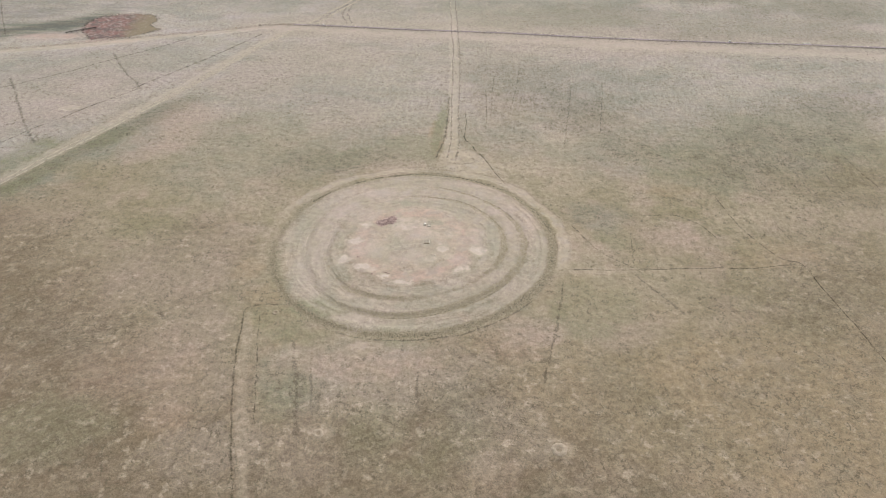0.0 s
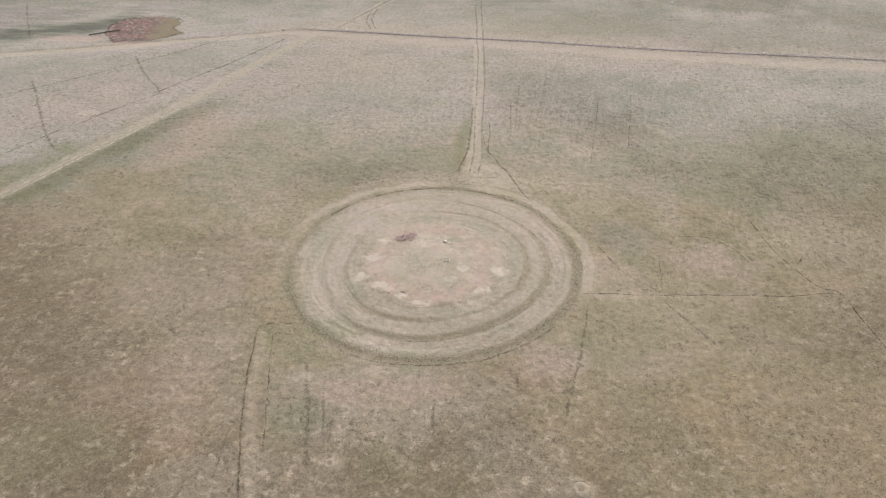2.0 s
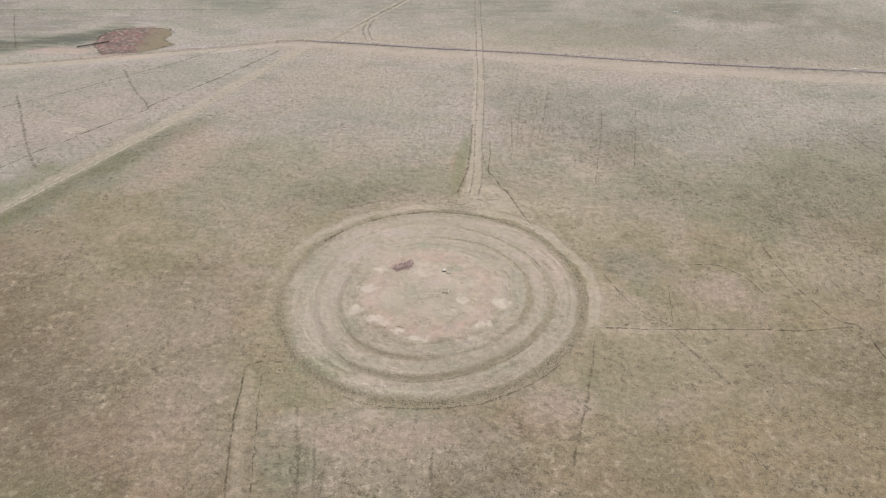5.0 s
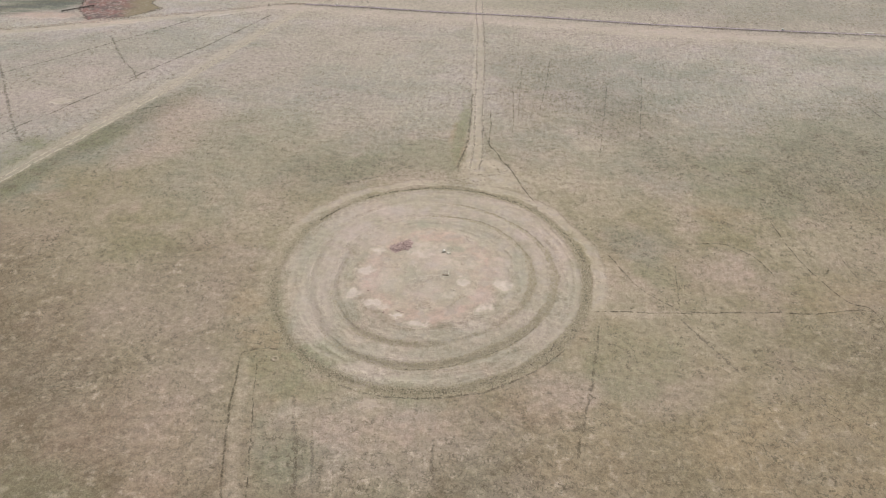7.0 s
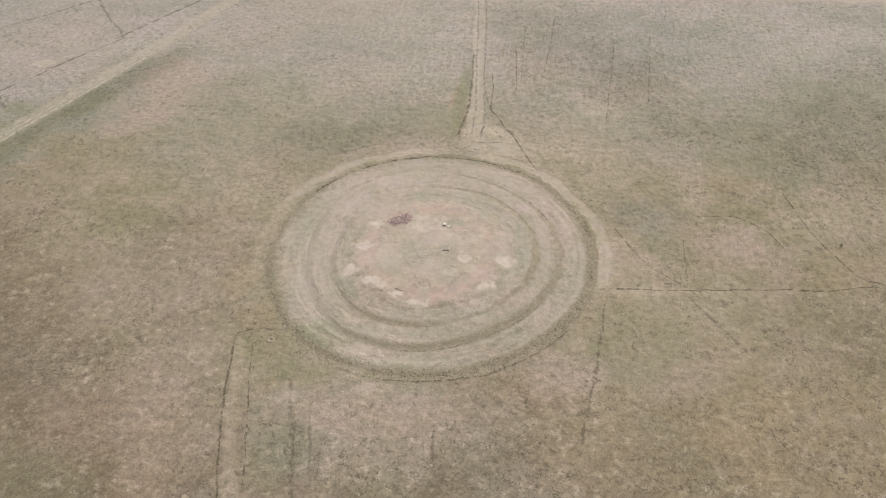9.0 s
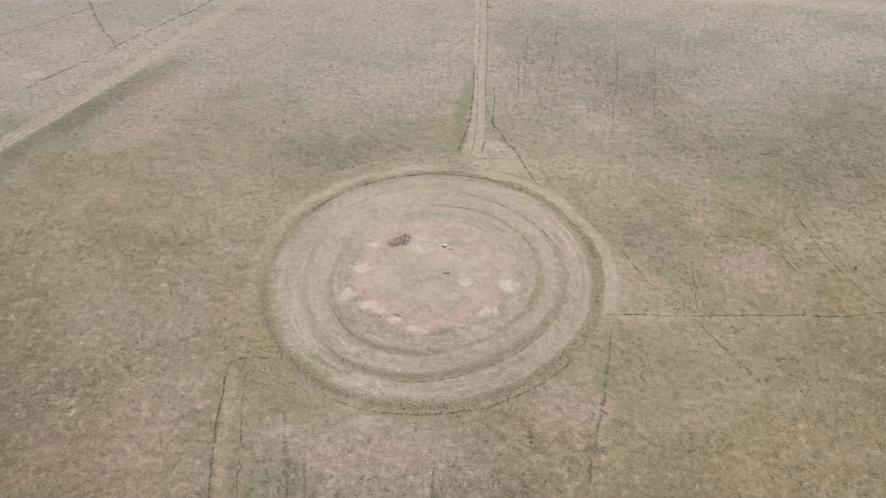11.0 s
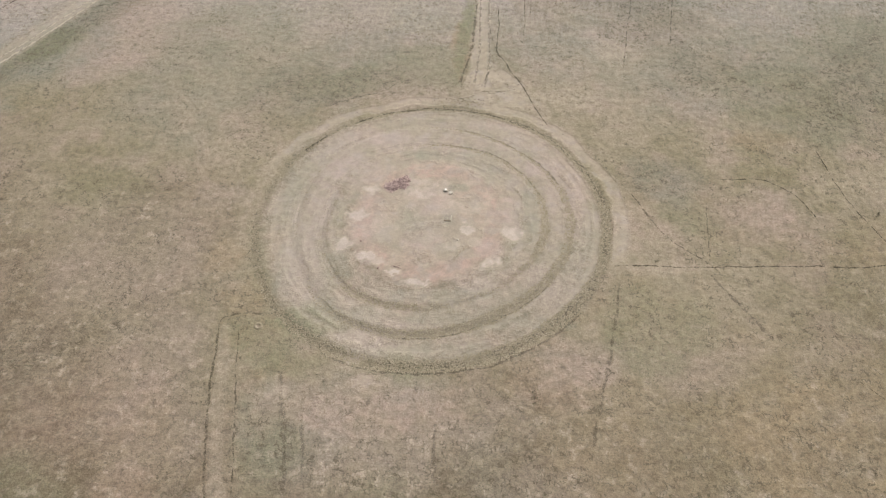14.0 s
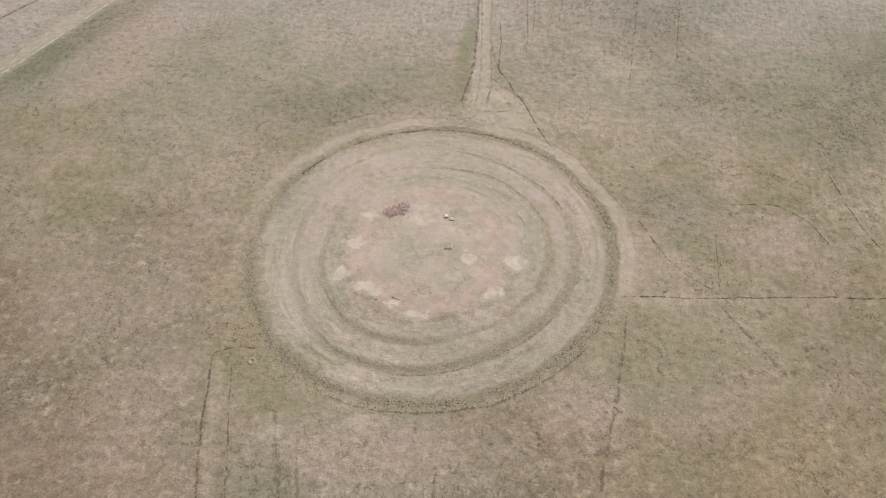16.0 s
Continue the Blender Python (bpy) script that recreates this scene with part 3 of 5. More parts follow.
def triangle_soup(name, tris, material):
    """A mesh of loose triangles from an array n x 3 x 3."""
    n = len(tris)
    me = bpy.data.meshes.new(name)
    me.vertices.add(n * 3)
    me.vertices.foreach_set("co", tris.reshape(-1).astype(np.float32))
    me.loops.add(n * 3)
    me.loops.foreach_set("vertex_index", np.arange(n * 3, dtype=np.int32))
    me.polygons.add(n)
    me.polygons.foreach_set("loop_start", np.arange(0, n * 3, 3, dtype=np.int32))
    me.update(calc_edges=True)
    me.validate()
    me.materials.append(material)
    return me


def part(name, bm, material, parent, label=""):
    me = bpy.data.meshes.new(name)
    bm.to_mesh(me)
    bm.free()
    me.materials.append(material)
    ob = new(name, me)
    ob.parent = parent
    return tagged(ob, label)


def box(size, at=(0, 0, 0), turn=(0, 0, 0), bevel=0.02, taper=1.0):
    """A bevelled block standing on its place."""
    bm = bmesh.new()
    bmesh.ops.create_cube(bm, size=1, matrix=Matrix.Diagonal((*size, 1)))
    for v in bm.verts:
        if v.co.z > 0:
            v.co.x, v.co.y = v.co.x * taper, v.co.y * taper
        v.co.z += size[2] / 2
    if bevel:
        bmesh.ops.bevel(bm, geom=bm.edges[:], offset=bevel, segments=1, affect="EDGES")
    bmesh.ops.transform(bm, matrix=pose(*at, *turn), verts=bm.verts)
    return bm


def smooth_line(pts, gap):
    """Points along a Catmull-Rom curve through pts."""
    p = [Vector((2 * pts[0][0] - pts[1][0], 2 * pts[0][1] - pts[1][1]))] + [Vector(q) for q in pts]
    p.append(2 * p[-1] - p[-2])
    out = []
    for a, b, c, d in zip(p, p[1:], p[2:], p[3:]):
        k = max(1, int((c - b).length / gap))
        for s in range(k):
            t = s / k
            out.append(0.5 * (2 * b + (c - a) * t + (2 * a - 5 * b + 4 * c - d) * t * t + (3 * b - a - 3 * c + d) * t ** 3))
    out.append(p[-2])
    return np.array([tuple(v) for v in out])


def ribbon(name, pts, width, material, lift=0.03, gap=0.8, wander=0.15, seed=0, ends=True, hump=0.0):
    """A strip of ground cover along a line, draped on the ground; 'core' falls to 0 at its edges."""
    line = smooth_line(pts, gap)
    way = np.gradient(line, axis=0)
    way /= np.linalg.norm(way, axis=1)[:, None]
    side = np.c_[way[:, 1], -way[:, 0]]
    run = np.r_[0, np.cumsum(np.linalg.norm(np.diff(line, axis=0), axis=1))]
    stray = (value_noise(run, run * 0 + seed, 6.0, 100 + seed) - 0.5) * 2.4 + (value_noise(run, run * 0 + seed, 1.7, 150 + seed) - 0.5) * 1.0
    line = line + side * (stray * wander)[:, None]
    wide = width * (0.55 + 0.9 * value_noise(run, run * 0 + seed, 2.2, 200 + seed))
    if ends:
        fade = np.clip(np.minimum(run, run[-1] - run) / max(2.0, 3 * width), 0, 1)
    else:
        fade = np.ones_like(run)
    across, cores = (-0.5, -0.25, 0.0, 0.25, 0.5), (0.0, 0.75, 1.0, 0.75, 0.0)
    verts, core = [], []
    for s, c in zip(across, cores):
        p = line + side * (wide * s)[:, None]
        z = height(p[:, 0], p[:, 1]) + lift + hump * c + 0.0012 * np.maximum(0, np.hypot(p[:, 0] - 15, p[:, 1]) - 85)
        verts.append(np.c_[p, z])
        core.append(c * fade)
    n = len(line)
    faces = [(k * n + i, k * n + i + 1, (k + 1) * n + i + 1, (k + 1) * n + i) for k in range(4) for i in range(n - 1)]
    me = mesh_of(name, np.concatenate(verts), faces, material, True)
    me.attributes.new("core", "FLOAT", "POINT").data.foreach_set("value", np.concatenate(core).astype(np.float32))
    return new(name, me)


# ---- the ground, one sheet to the horizon, finest round the ring ----
def grid_axis(lo, hi, fine, far, growth):
    mid = np.arange(lo, hi + fine / 2, fine)
    out, d = [], fine
    x = 0.0
    while x < far:
        d *= growth
        x += d
        out.append(x)
    out = np.array(out)
    return np.r_[lo - out[::-1], mid, mid[-1] + out]


gx, gy = grid_axis(-66, 96, 0.42, 3600, 1.032), grid_axis(-74, 84, 0.42, 3600, 1.032)
GX, GY = np.meshgrid(gx, gy)
nx, ny = len(gx), len(gy)
flat_x, flat_y = GX.ravel(), GY.ravel()
me = bpy.data.meshes.new("ground")
me.vertices.add(nx * ny)
me.vertices.foreach_set("co", np.c_[flat_x, flat_y, height(flat_x, flat_y)].ravel().astype(np.float32))
ii = (np.arange(ny - 1)[:, None] * nx + np.arange(nx - 1)[None, :]).ravel()
quads = np.c_[ii, ii + 1, ii + nx + 1, ii + nx].astype(np.int32)
me.loops.add(quads.size)
me.loops.foreach_set("vertex_index", quads.ravel())
me.polygons.add(len(quads))
me.polygons.foreach_set("loop_start", np.arange(0, quads.size, 4, dtype=np.int32))
me.update(calc_edges=True)
me.polygons.foreach_set("use_smooth", np.ones(len(quads), bool))
me.materials.append(M_GROUND)
def field_kinds_and_haze(x, y):
    """Brown heath, deepened for lens vignette, and grey steppe beyond the track and the road, paled for haze."""
    w = (fbm(x, y, 40, 161, 4) - 0.5) * 2
    # brown deepens nearer and to the sides, for vignette as well as heath
    brown = 0.95 * (1 - step(-78, 0, y + 28 * w + 4 - 0.55 * np.maximum(0, np.abs(x - 4) - 30) - 0.15 * np.maximum(0, -x - 34)))
    brown = np.maximum(brown, 0.55 * blob(x, y, -62, -10, 22, 26, 0, 0.6))
    brown = brown * (1 - 0.28 * step(20, 70, x)) * (1 - 0.08 * blob(x, y, 0, -58, 36, 26, 0, 0.5))
    west_pasture = step(0, 10, -((x + 63) * 0.885 - (y - 172) * 0.465) + 6 * w) * step(20, 60, y)
    # greyer northwards: haze put into the colour, besides the lilac west pasture
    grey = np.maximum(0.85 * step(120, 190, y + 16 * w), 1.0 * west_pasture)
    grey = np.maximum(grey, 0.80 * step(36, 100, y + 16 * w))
    grey = np.maximum(grey, 0.28 * (1 - step(36, 40, np.hypot(x, y))))
    wob = (fbm(x, y, 7, 163, 3) - 0.5) * 2
    damp = 0.95 * (1 - step(4.5, 13, off_line(x, y, BELT) + 5.0 * wob))
    damp = np.maximum(damp, 0.08 * (1 - step(2.0, 7.5, off_line(x, y, [(-146, 12), (-127, 42), (-112.5, 66.5), (-103, 80)]) + 3.0 * wob)))
    damp = np.maximum(damp, 0.42 * blob(x, y, -235, 196, 75, 24, 8, 0.6))
    damp = np.maximum(damp, 0.45 * step(190, 230, y + 20 * w) * step(0.45, 0.6, fbm(x, y, 50, 165, 3)))
    return np.stack([np.clip(brown, 0, 1), np.clip(grey, 0, 1), np.clip(damp, 0, 1), 0 * x + 1], 1)


SAGE_DRIFTS = [(-31, -14, 3, 12, 0.7), (-22, -25, 6, 4, 0.7), (128, 56, 32, 22, 0.48), (-165, 122, 32, 22, 0.5), (-122, 136, 26, 18, 0.45), (-138, 78, 14, 20, 0.4), (-24, -50, 12, 12, 0.4), (69, 106, 34, 26, 0.7), (70, 52, 26, 20, 0.4), (112, 70, 40, 22, 0.4), (-46, 98, 26, 24, 0.4), (-37, 46, 18, 12, 0.45), (-24, 60, 18, 14, 0.5), (44, 116, 24, 14, 0.6), (96, 38, 24, 14, 0.3),
               (133, 74, 34, 24, 0.4), (173, 147, 60, 40, 0.35), (30, 62, 14, 14, 0.45), (-1, -43, 7, 4, 0.5), (-22, -41, 10, 5, 0.15), (12, -58, 6, 8, 0.2), (-108, 70, 14, 26, 0.75), (-128, 40, 14, 18, 0.75), (54, 14, 9, 9, 0.5), (-70, 40, 20, 24, 0.35),
               (-13, -5, 6, 26, 0.3), (28, 0, 4, 26, 0.25), (1, -1, 11, 8, 0.6), (1, 20.3, 12, 1.8, 0.85), (22.4, 2, 2.2, 10, 0.8), (15, 14, 4.5, 3.5, 0.8), (3, -21.2, 13, 1.9, 0.85), (-21, -13.6, 4, 6, 0.75), (-5, -2, 5, 3.5, 0.8), (8.6, -10.3, 3, 2, 0.7), (5.7, 9.3, 3.2, 1.5, 1.0), (-9, 3, 3, 3, 0.3), (0, 0, 37, 36, 0.3), (-33, 12, 3, 20, 0.45), (10, -27, 22, 2.2, 0.45), (-14, -26, 8, 2.5, 0.45), (4, -34.5, 24, 2, 0.4), (-24, -22, 3, 8, 0.4), (33, -10, 3, 14, 0.35), (22, 16, 3, 10, 0.35)]
OCHRE_DRIFTS = [(-38, -22, 6, 6, 0.7), (-45, -12, 5, 5, 0.6), (-34, -31, 6, 5, 0.6), (-24, -39, 9, 4, 0.5), (84, -58, 38, 28, 0.85), (46, -24, 14, 9, 0.55), (98, -5, 16, 8, 0.45), (81, 28, 9, 4, 0.55), (34, -56, 12, 16, 0.4),
                (-51, -56, 8, 14, 0.35), (30, 88, 10, 16, 0.25), (5.4, 64, 2.8, 13, 0.9), (60, -40, 26, 14, 0.35)]
MAUVE_DRIFTS = [(-27, -17, 5, 10, 0.6), (-14, -32.5, 10, 2.4, 0.55), (50, -34, 12, 9, 0.3), (-66, -14, 18, 18, 0.3), (-56, -34, 12, 12, 0.3), (-50, 6, 7, 5, 0.45), (-9, -50, 22, 13, 0.58), (30, -37, 10, 6, 0.55), (6, -48, 14, 7, 0.45), (-22, -74, 12, 10, 0.15), (-50, -50, 11, 14, 0.35), (20, -66, 12, 10, 0.35), (75, 3, 14, 9, 0.5), (-24, 24, 8, 8, 0.5), (-78, -36, 16, 10, 0.15),
                (-88, 78, 14, 18, 0.6), (-72, 112, 18, 22, 0.5), (-95, 56, 12, 10, 0.5), (-78, 58, 12, 10, 0.4), (-140, 110, 40, 34, 0.4), (-160, 74, 16, 20, 0.45), (-45, 135, 26, 22, 0.45), (-30, 80, 14, 16, 0.35), (24, 26, 8, 5, 0.3), (-30, -8, 3, 14, 0.35), (-40, -72, 12, 8, 0.4), (10, 24, 16, 4, 0.35), (-20, 16, 7, 7, 0.85), (-12, 25, 10, 4, 0.7), (-26, 4, 3.5, 12, 0.7), (25.5, 16.5, 5, 5, 0.7), (9.6, -18, 6, 1.8, 0.8), (-0.8, 4.6, 5, 4, 0.75), (-2, -6.6, 4.5, 2.4, 0.6), (18, 1.5, 2.4, 6, 0.8), (13, -8.5, 4, 3, 0.6), (-15, -2, 4, 7, 0.5), (33, 6, 2.5, 12, 0.5), (24, -18, 4, 7, 0.4), (28, 10, 2, 9, 0.45), (-6, -29, 10, 1.2, 0.4), (8, 31, 12, 2, 0.35)]


def field_tints(x, y):
    """Drifts of grey-green, ochre and mauve growth, and where old furrows show."""
    out = []
    for k, drifts in enumerate((SAGE_DRIFTS, OCHRE_DRIFTS, MAUVE_DRIFTS)):
        m = 0.0 * x
        for cx, cy, rx, ry, s in drifts:
            m = np.maximum(m, s * blob(x, y, cx, cy, rx, ry, 0, 0.55, 60 + k))
        out.append(m)
    furrowed = 0.75 * step(52, 80, y) * (1 - step(160, 200, y)) * step(-75, -40, x)
    furrowed = np.maximum(furrowed, 0.5 * step(52, 70, x) * step(-8, 10, y))
    furrowed = np.maximum(furrowed, 0.35 * blob(x, y, -18, -66, 30, 26, 0, 0.6))
    out[2] = np.maximum(out[2], 0.6 * (1 - step(6, 20, off_line(x, y, ROAD) + 6 * (fbm(x, y, 18, 67, 3) - 0.5))))
    far = step(185, 215, y + 0.12 * x + 30 * (fbm(x, y, 40, 68, 3) - 0.5))
    out[0] = np.maximum(out[0], 0.75 * far * step(0.42, 0.58, fbm(x, y, 34, 69, 4) + 0.06 * step(0, 120, x)))
    out.append(furrowed * (np.hypot(x, y) > 44))
    return np.clip(np.stack(out, 1), 0, 1)


me.attributes.new("field", "FLOAT_COLOR", "POINT").data.foreach_set("color", field_kinds_and_haze(flat_x, flat_y).ravel().astype(np.float32))
me.attributes.new("tint", "FLOAT_COLOR", "POINT").data.foreach_set("color", field_tints(flat_x, flat_y).ravel().astype(np.float32))
layer = me.attributes.new("surface", "FLOAT_COLOR", "POINT")
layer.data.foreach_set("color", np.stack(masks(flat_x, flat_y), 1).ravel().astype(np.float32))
tagged(new("ground", me), "dry straw-coloured steppe with worn concentric rings and pinkish soil", "ground", kind="structure")

# ---- roads and tracks ----
def road_strip():
    verge = ribbon("road_verge", ROAD, 3.4, M_PALE_FAINT, 0.08, 4.0, 0.3, 2, ends=False)
    tagged(verge, "pale gravel verge under the narrow road", "verge", kind="structure")
    ob = ribbon("road", [(-66, 178.9)] + ROAD[2:], 0.85, M_ASPHALT, 0.14, 4.0, 0.1, 1, ends=False, hump=0.03)
    return tagged(ob, "narrow purplish-grey asphalt road across the dry steppe", "road", kind="structure")


road_strip()


def wheel_track(pts, label, gauge, width, material, seed):
    """A dirt track: an Empty at its start with two worn ruts."""
    thing = new("dirt_track")
    tagged(thing, label, "track", kind="structure")
    for k, d in enumerate((-gauge / 2, gauge / 2)):
        rut = ribbon("rut", shifted(pts, d), width, material, 0.05, 2.0, 0.2, seed + k, ends=False)
        rut.parent = thing
    return thing


wheel_track(LEFT_TRACK, "pale two-rut dirt track between dry grass and a green verge", 2.0, 1.1, M_PALE, 3)
wheel_track([(-58, 178.5), (-44.2, 206.8), (-27.8, 238.6), (20, 330)], "pale two-rut dirt track branching off the asphalt road", 3.4, 2.0, M_PALE, 7)
wheel_track([(-41.5, 210), (-42.2, 203), (-42.3, 193), (-38.6, 180.5)], "faint pale turning between a dirt track and the road", 2.4, 1.6, M_PALE_FAINT, 9)
wheel_track(FAR_TRACK, "brown dirt track passing the dried pond", 1.5, 0.65, M_EARTH, 11)
wheel_track([(10.6, 47), (11.9, 60), (12.2, 86), (12.7, 104), (13.2, 130), (13.2, 154), (12.6, 189), (12, 240), (12, 330)],
            "faint pale track leading to the ring", 2.9, 1.1, M_PALE_FAINT, 13)

DARK_TRAILS = [
    ("thin dark footpath running straight over dry grass", 0.55, [(38.2, -13.4), (40.6, -12.0), (46.7, -12.0), (53.5, -12.1), (61.0, -11.8), (70, -11.5), (79.6, -11.2), (90.6, -11.4), (100.4, -10.1), (106.8, -9.6)]),
    ("thin dark footpath slanting away from the ring", 0.65, [(43.5, 13.5), (46.7, 8.0), (49.1, 2.4), (51.9, -3.0), (55.9, -7.4), (60.6, -11.8), (62.8, -15.6)]),
    ("curved dark footpath in dry grass", 0.45, [(67.4, 14.0), (71.2, 14.2), (77.4, 14.3), (80.6, 12.6), (84.5, 9.2), (86.1, 5.6), (87.6, 0.5)]),
    ("thin dark footpath over rough grass", 0.45, [(93.2, 26), (94.6, 14.6), (96.8, 5), (101.9, -6.3), (106.8, -9.6), (108, -19.6), (109.7, -30.5), (111.6, -46), (114, -62)]),
    ("dark footpath edging the worn lane", 0.6, [(16.3, 86), (16.2, 78), (15.9, 68.9), (15.7, 61.9), (18.3, 56.2), (21.8, 48.0), (25.0, 39.5), (28.3, 31.5)]),
    ("dark grassy edge beside the worn lane", 1.3, [(9.9, 100), (9.7, 86.1), (9, 68.8), (7, 55.6), (4.5, 45.8)]),
    ("dark rut along a pale worn lane", 0.75, [(-28, -26.0), (-33.9, -26.3), (-37.8, -26.4), (-41.1, -27.1), (-42.4, -28.4), (-41.8, -34.6), (-40.7, -43.7), (-39.5, -52.1), (-37.2, -63.5), (-35, -73), (-32.1, -83), (-27, -108)]),
    ("dark grassy edge outside the ring track", 0.55, [(-30, 37.6), (-26.0, 40.0), (-20.3, 42.5), (-14.6, 45.0), (-11.2, 48.2), (-5, 50.5)]),
    ("dark seam across the worn lane", 0.5, [(3.6, 41.4), (8.2, 42.7), (11.8, 45.2), (17.5, 45.4), (21.6, 47.2)]),
    ("thin dark line inside the fork of the lane", 0.4, [(14.2, 55.6), (12.9, 52.6), (11.6, 49.5)]),
    ("thin dark edge of the worn lane", 0.4, [(13.4, 75.9), (14.4, 68.9), (15.6, 62.2)]),
    ("straight dark ditch in the dry pasture", 0.6, [(-172, 24), (-157.2, 44.9), (-153.8, 52.7), (-146.6, 64), (-143.2, 69.8), (-139.5, 74.4)]),
    ("straight dark ditch beside a field", 0.7, [(-137.7, 76.1), (-131.4, 85.9), (-125.8, 93), (-115.5, 106)]),
    ("straight dark ditch leading towards the road", 0.85, [(-119.4, 104.3), (-104.1, 126.1), (-95.7, 138), (-78, 167.7)]),
    ("long thin dark ditch in pale pasture", 0.75, [(-193, 92), (-180.7, 101), (-168, 109), (-150.6, 123.5), (-138.9, 135.4), (-124.1, 148.9), (-104.7, 169)]),
]
FAINT_TRAILS = [
    ("barely seen trace slanting over dry grass", 1.2, [(58.2, -11.5), (63.2, -19.4), (67.4, -26.3), (71, -33)]),
    ("barely seen trace over dry grass", 0.9, [(77.9, -11.2), (77.5, -14), (77.1, -17.6)]),
    ("faint dark rut over dry grass", 0.5, [(-38.3, -29.2), (-37, -37.1), (-35.3, -46.9), (-34.2, -53.6), (-32, -64)]),
    ("soft broad seam over dry grass", 1.0, [(41.0, -15.0), (40.2, -17.4), (39.2, -22), (36.8, -33.2), (35.2, -37.6), (33.3, -44.8), (30.5, -56)]),
    ("faint line in dry grass", 0.4, [(63.6, 8), (62, 0), (60.1, -11.3)]),
    ("faint line in dry grass", 0.4, [(14.9, 58.3), (12.8, 52), (10.9, 47.1)]),
    ("faint line in dry grass", 0.4, [(21.2, 73.2), (23.9, 65.9), (35, 64)]),
    ("faint straight plough line", 0.5, [(59.5, 108.3), (56.1, 87), (53.2, 71.1), (50.2, 54)]),
    ("faint straight plough line", 0.5, [(73.5, 112), (70.4, 96.6), (64, 65)]),
    ("faint straight plough line", 0.5, [(40, 125), (37, 104), (33, 84)]),
    ("faint straight plough line", 0.5, [(29, 118), (27, 96), (25.5, 78)]),
    ("faint straight plough line", 0.45, [(106.9, 14), (107.3, 8), (108.1, 1.6)]),
    ("faint straight plough line", 0.6, [(144.3, 54.4), (146.1, 37.5), (147.2, 25.6)]),
    ("faint long line over grey-green steppe", 0.7, [(135.9, 109.1), (143.7, 94.9), (147.6, 89.1), (150.5, 81.8), (154.8, 71.2), (162.9, 57.2), (168, 44)]),
    ("faint line in dry grass", 0.5, [(108.9, -12), (118, -12.3), (128.5, -12)]),
    ("small curved trace in grey-green steppe", 1.3, [(150.4, 84.5), (152.8, 83), (153.6, 79.5), (151.8, 75.8), (152.6, 73)]),
    ("faint line in dry grass", 0.5, [(109.3, 20), (109.2, 17), (109.0, 13)]),
    ("faint line in dry grass", 0.5, [(82, -37.5), (85.9, -41.6), (90, -47)]),
    ("faint dark seam crossing the track", 1.7, [(-175.8, 118.2), (-163, 98), (-150.6, 77.8), (-142.3, 65.7), (-134.6, 56.4)]),
    ("faint dark seam crossing the pasture", 1.8, [(-142, 145), (-139.3, 139.7), (-126.6, 119.8), (-122.2, 114.6), (-113, 101)]),
    ("soft trace of an old furrow", 1.5, [(-29, -36), (-27, -45), (-25.3, -51.7), (-23.5, -61), (-22, -72)]),
    ("soft trace of an old furrow", 1.3, [(-22.8, -46), (-21.5, -53.6), (-20.2, -63)]),
    ("soft trace of an old furrow", 1.6, [(-1.4, -38.5), (-1.6, -43), (-1.8, -47.5)]),
    ("soft trace of an old furrow", 1.3, [(2.5, -48), (2.7, -54), (3.2, -63)]),
    ("faint straight plough line", 0.5, [(24.8, 105.4), (24.2, 88), (23.7, 68.4)]),
    ("thin dark line over the green verge", 0.45, [(-107.1, 81.9), (-98, 84.6), (-90.3, 86.8)]),
    ("dark grassy strip between the ruts of a track", 1.1, [(-57.6, 179.5), (-44.2, 206.8), (-27.8, 238.6), (-10, 273)]),
    ("faint far track over the steppe", 1.6, [(-260, 217), (-194.5, 219.7), (-120.3, 222.8), (-76, 225.9)]),
    ("faint far seam over the steppe", 1.2, [(-228.6, 214.3), (-214, 188), (-198.3, 160.5)]),
]
for k, (label, width, pts) in enumerate(DARK_TRAILS):
    tagged(ribbon("footpath", pts, width, M_SEAM if "outside" in label else M_DARK if "edging" in label else M_FAINT if "lane" in label or "slanting" in label or "edge" in label else M_DARK, 0.035, 0.8, 0.22, 20 + k), label, "path", kind="structure")
for k, (label, width, pts) in enumerate(FAINT_TRAILS):
    tagged(ribbon("footpath", pts, width, M_TRACE if "trace" in label else M_SEAM if "seam" in label or "far" in label else M_FAINT, 0.035, 0.8, 0.12 if "crossing" in label else 0.3, 60 + k), label, "path", kind="structure")


# dark lips of grass along the ring scarps; the southern seams paint in shade
def ring_arc(k, off, a0, a1):
    """Points of an arc along a ring, off metres outside it, from bearing a0 to a1."""
    a = np.radians(np.linspace(a0, a1, 26))
    r = ring_radius(k, a) + off
    return list(zip(r * np.cos(a), r * np.sin(a)))


SCARP_EDGES = [(2, 0.3, 15, 95, 0.8, "M_SEAM"), (1, 0.3, 15, 85, 0.8, "M_SEAM"), (0, 0.3, 2, 60, 0.9, "M_FAINT"), (0, 0.1, 50, 126, 0.8, "M_DARK"), (0, -0.1, 133, 149, 0.8, "M_DARK"), (1, 1.0, -104, -30, 0.6, "M_SEAM"), (0, 1.7, -120, -35, 0.8, "M_SEAM")]
for k, (ring, off, a0, a1, width, cover) in enumerate(SCARP_EDGES):
    tagged(ribbon("scarp_edge", ring_arc(ring, off, a0, a1), width, {"M_DARK": M_DARK, "M_FAINT": M_FAINT, "M_SEAM": M_SEAM}[cover], 0.05, 0.7, 0.3, 90 + k), "dark ragged lip of grass and painted shade along a ring scarp", "edge", kind="structure")


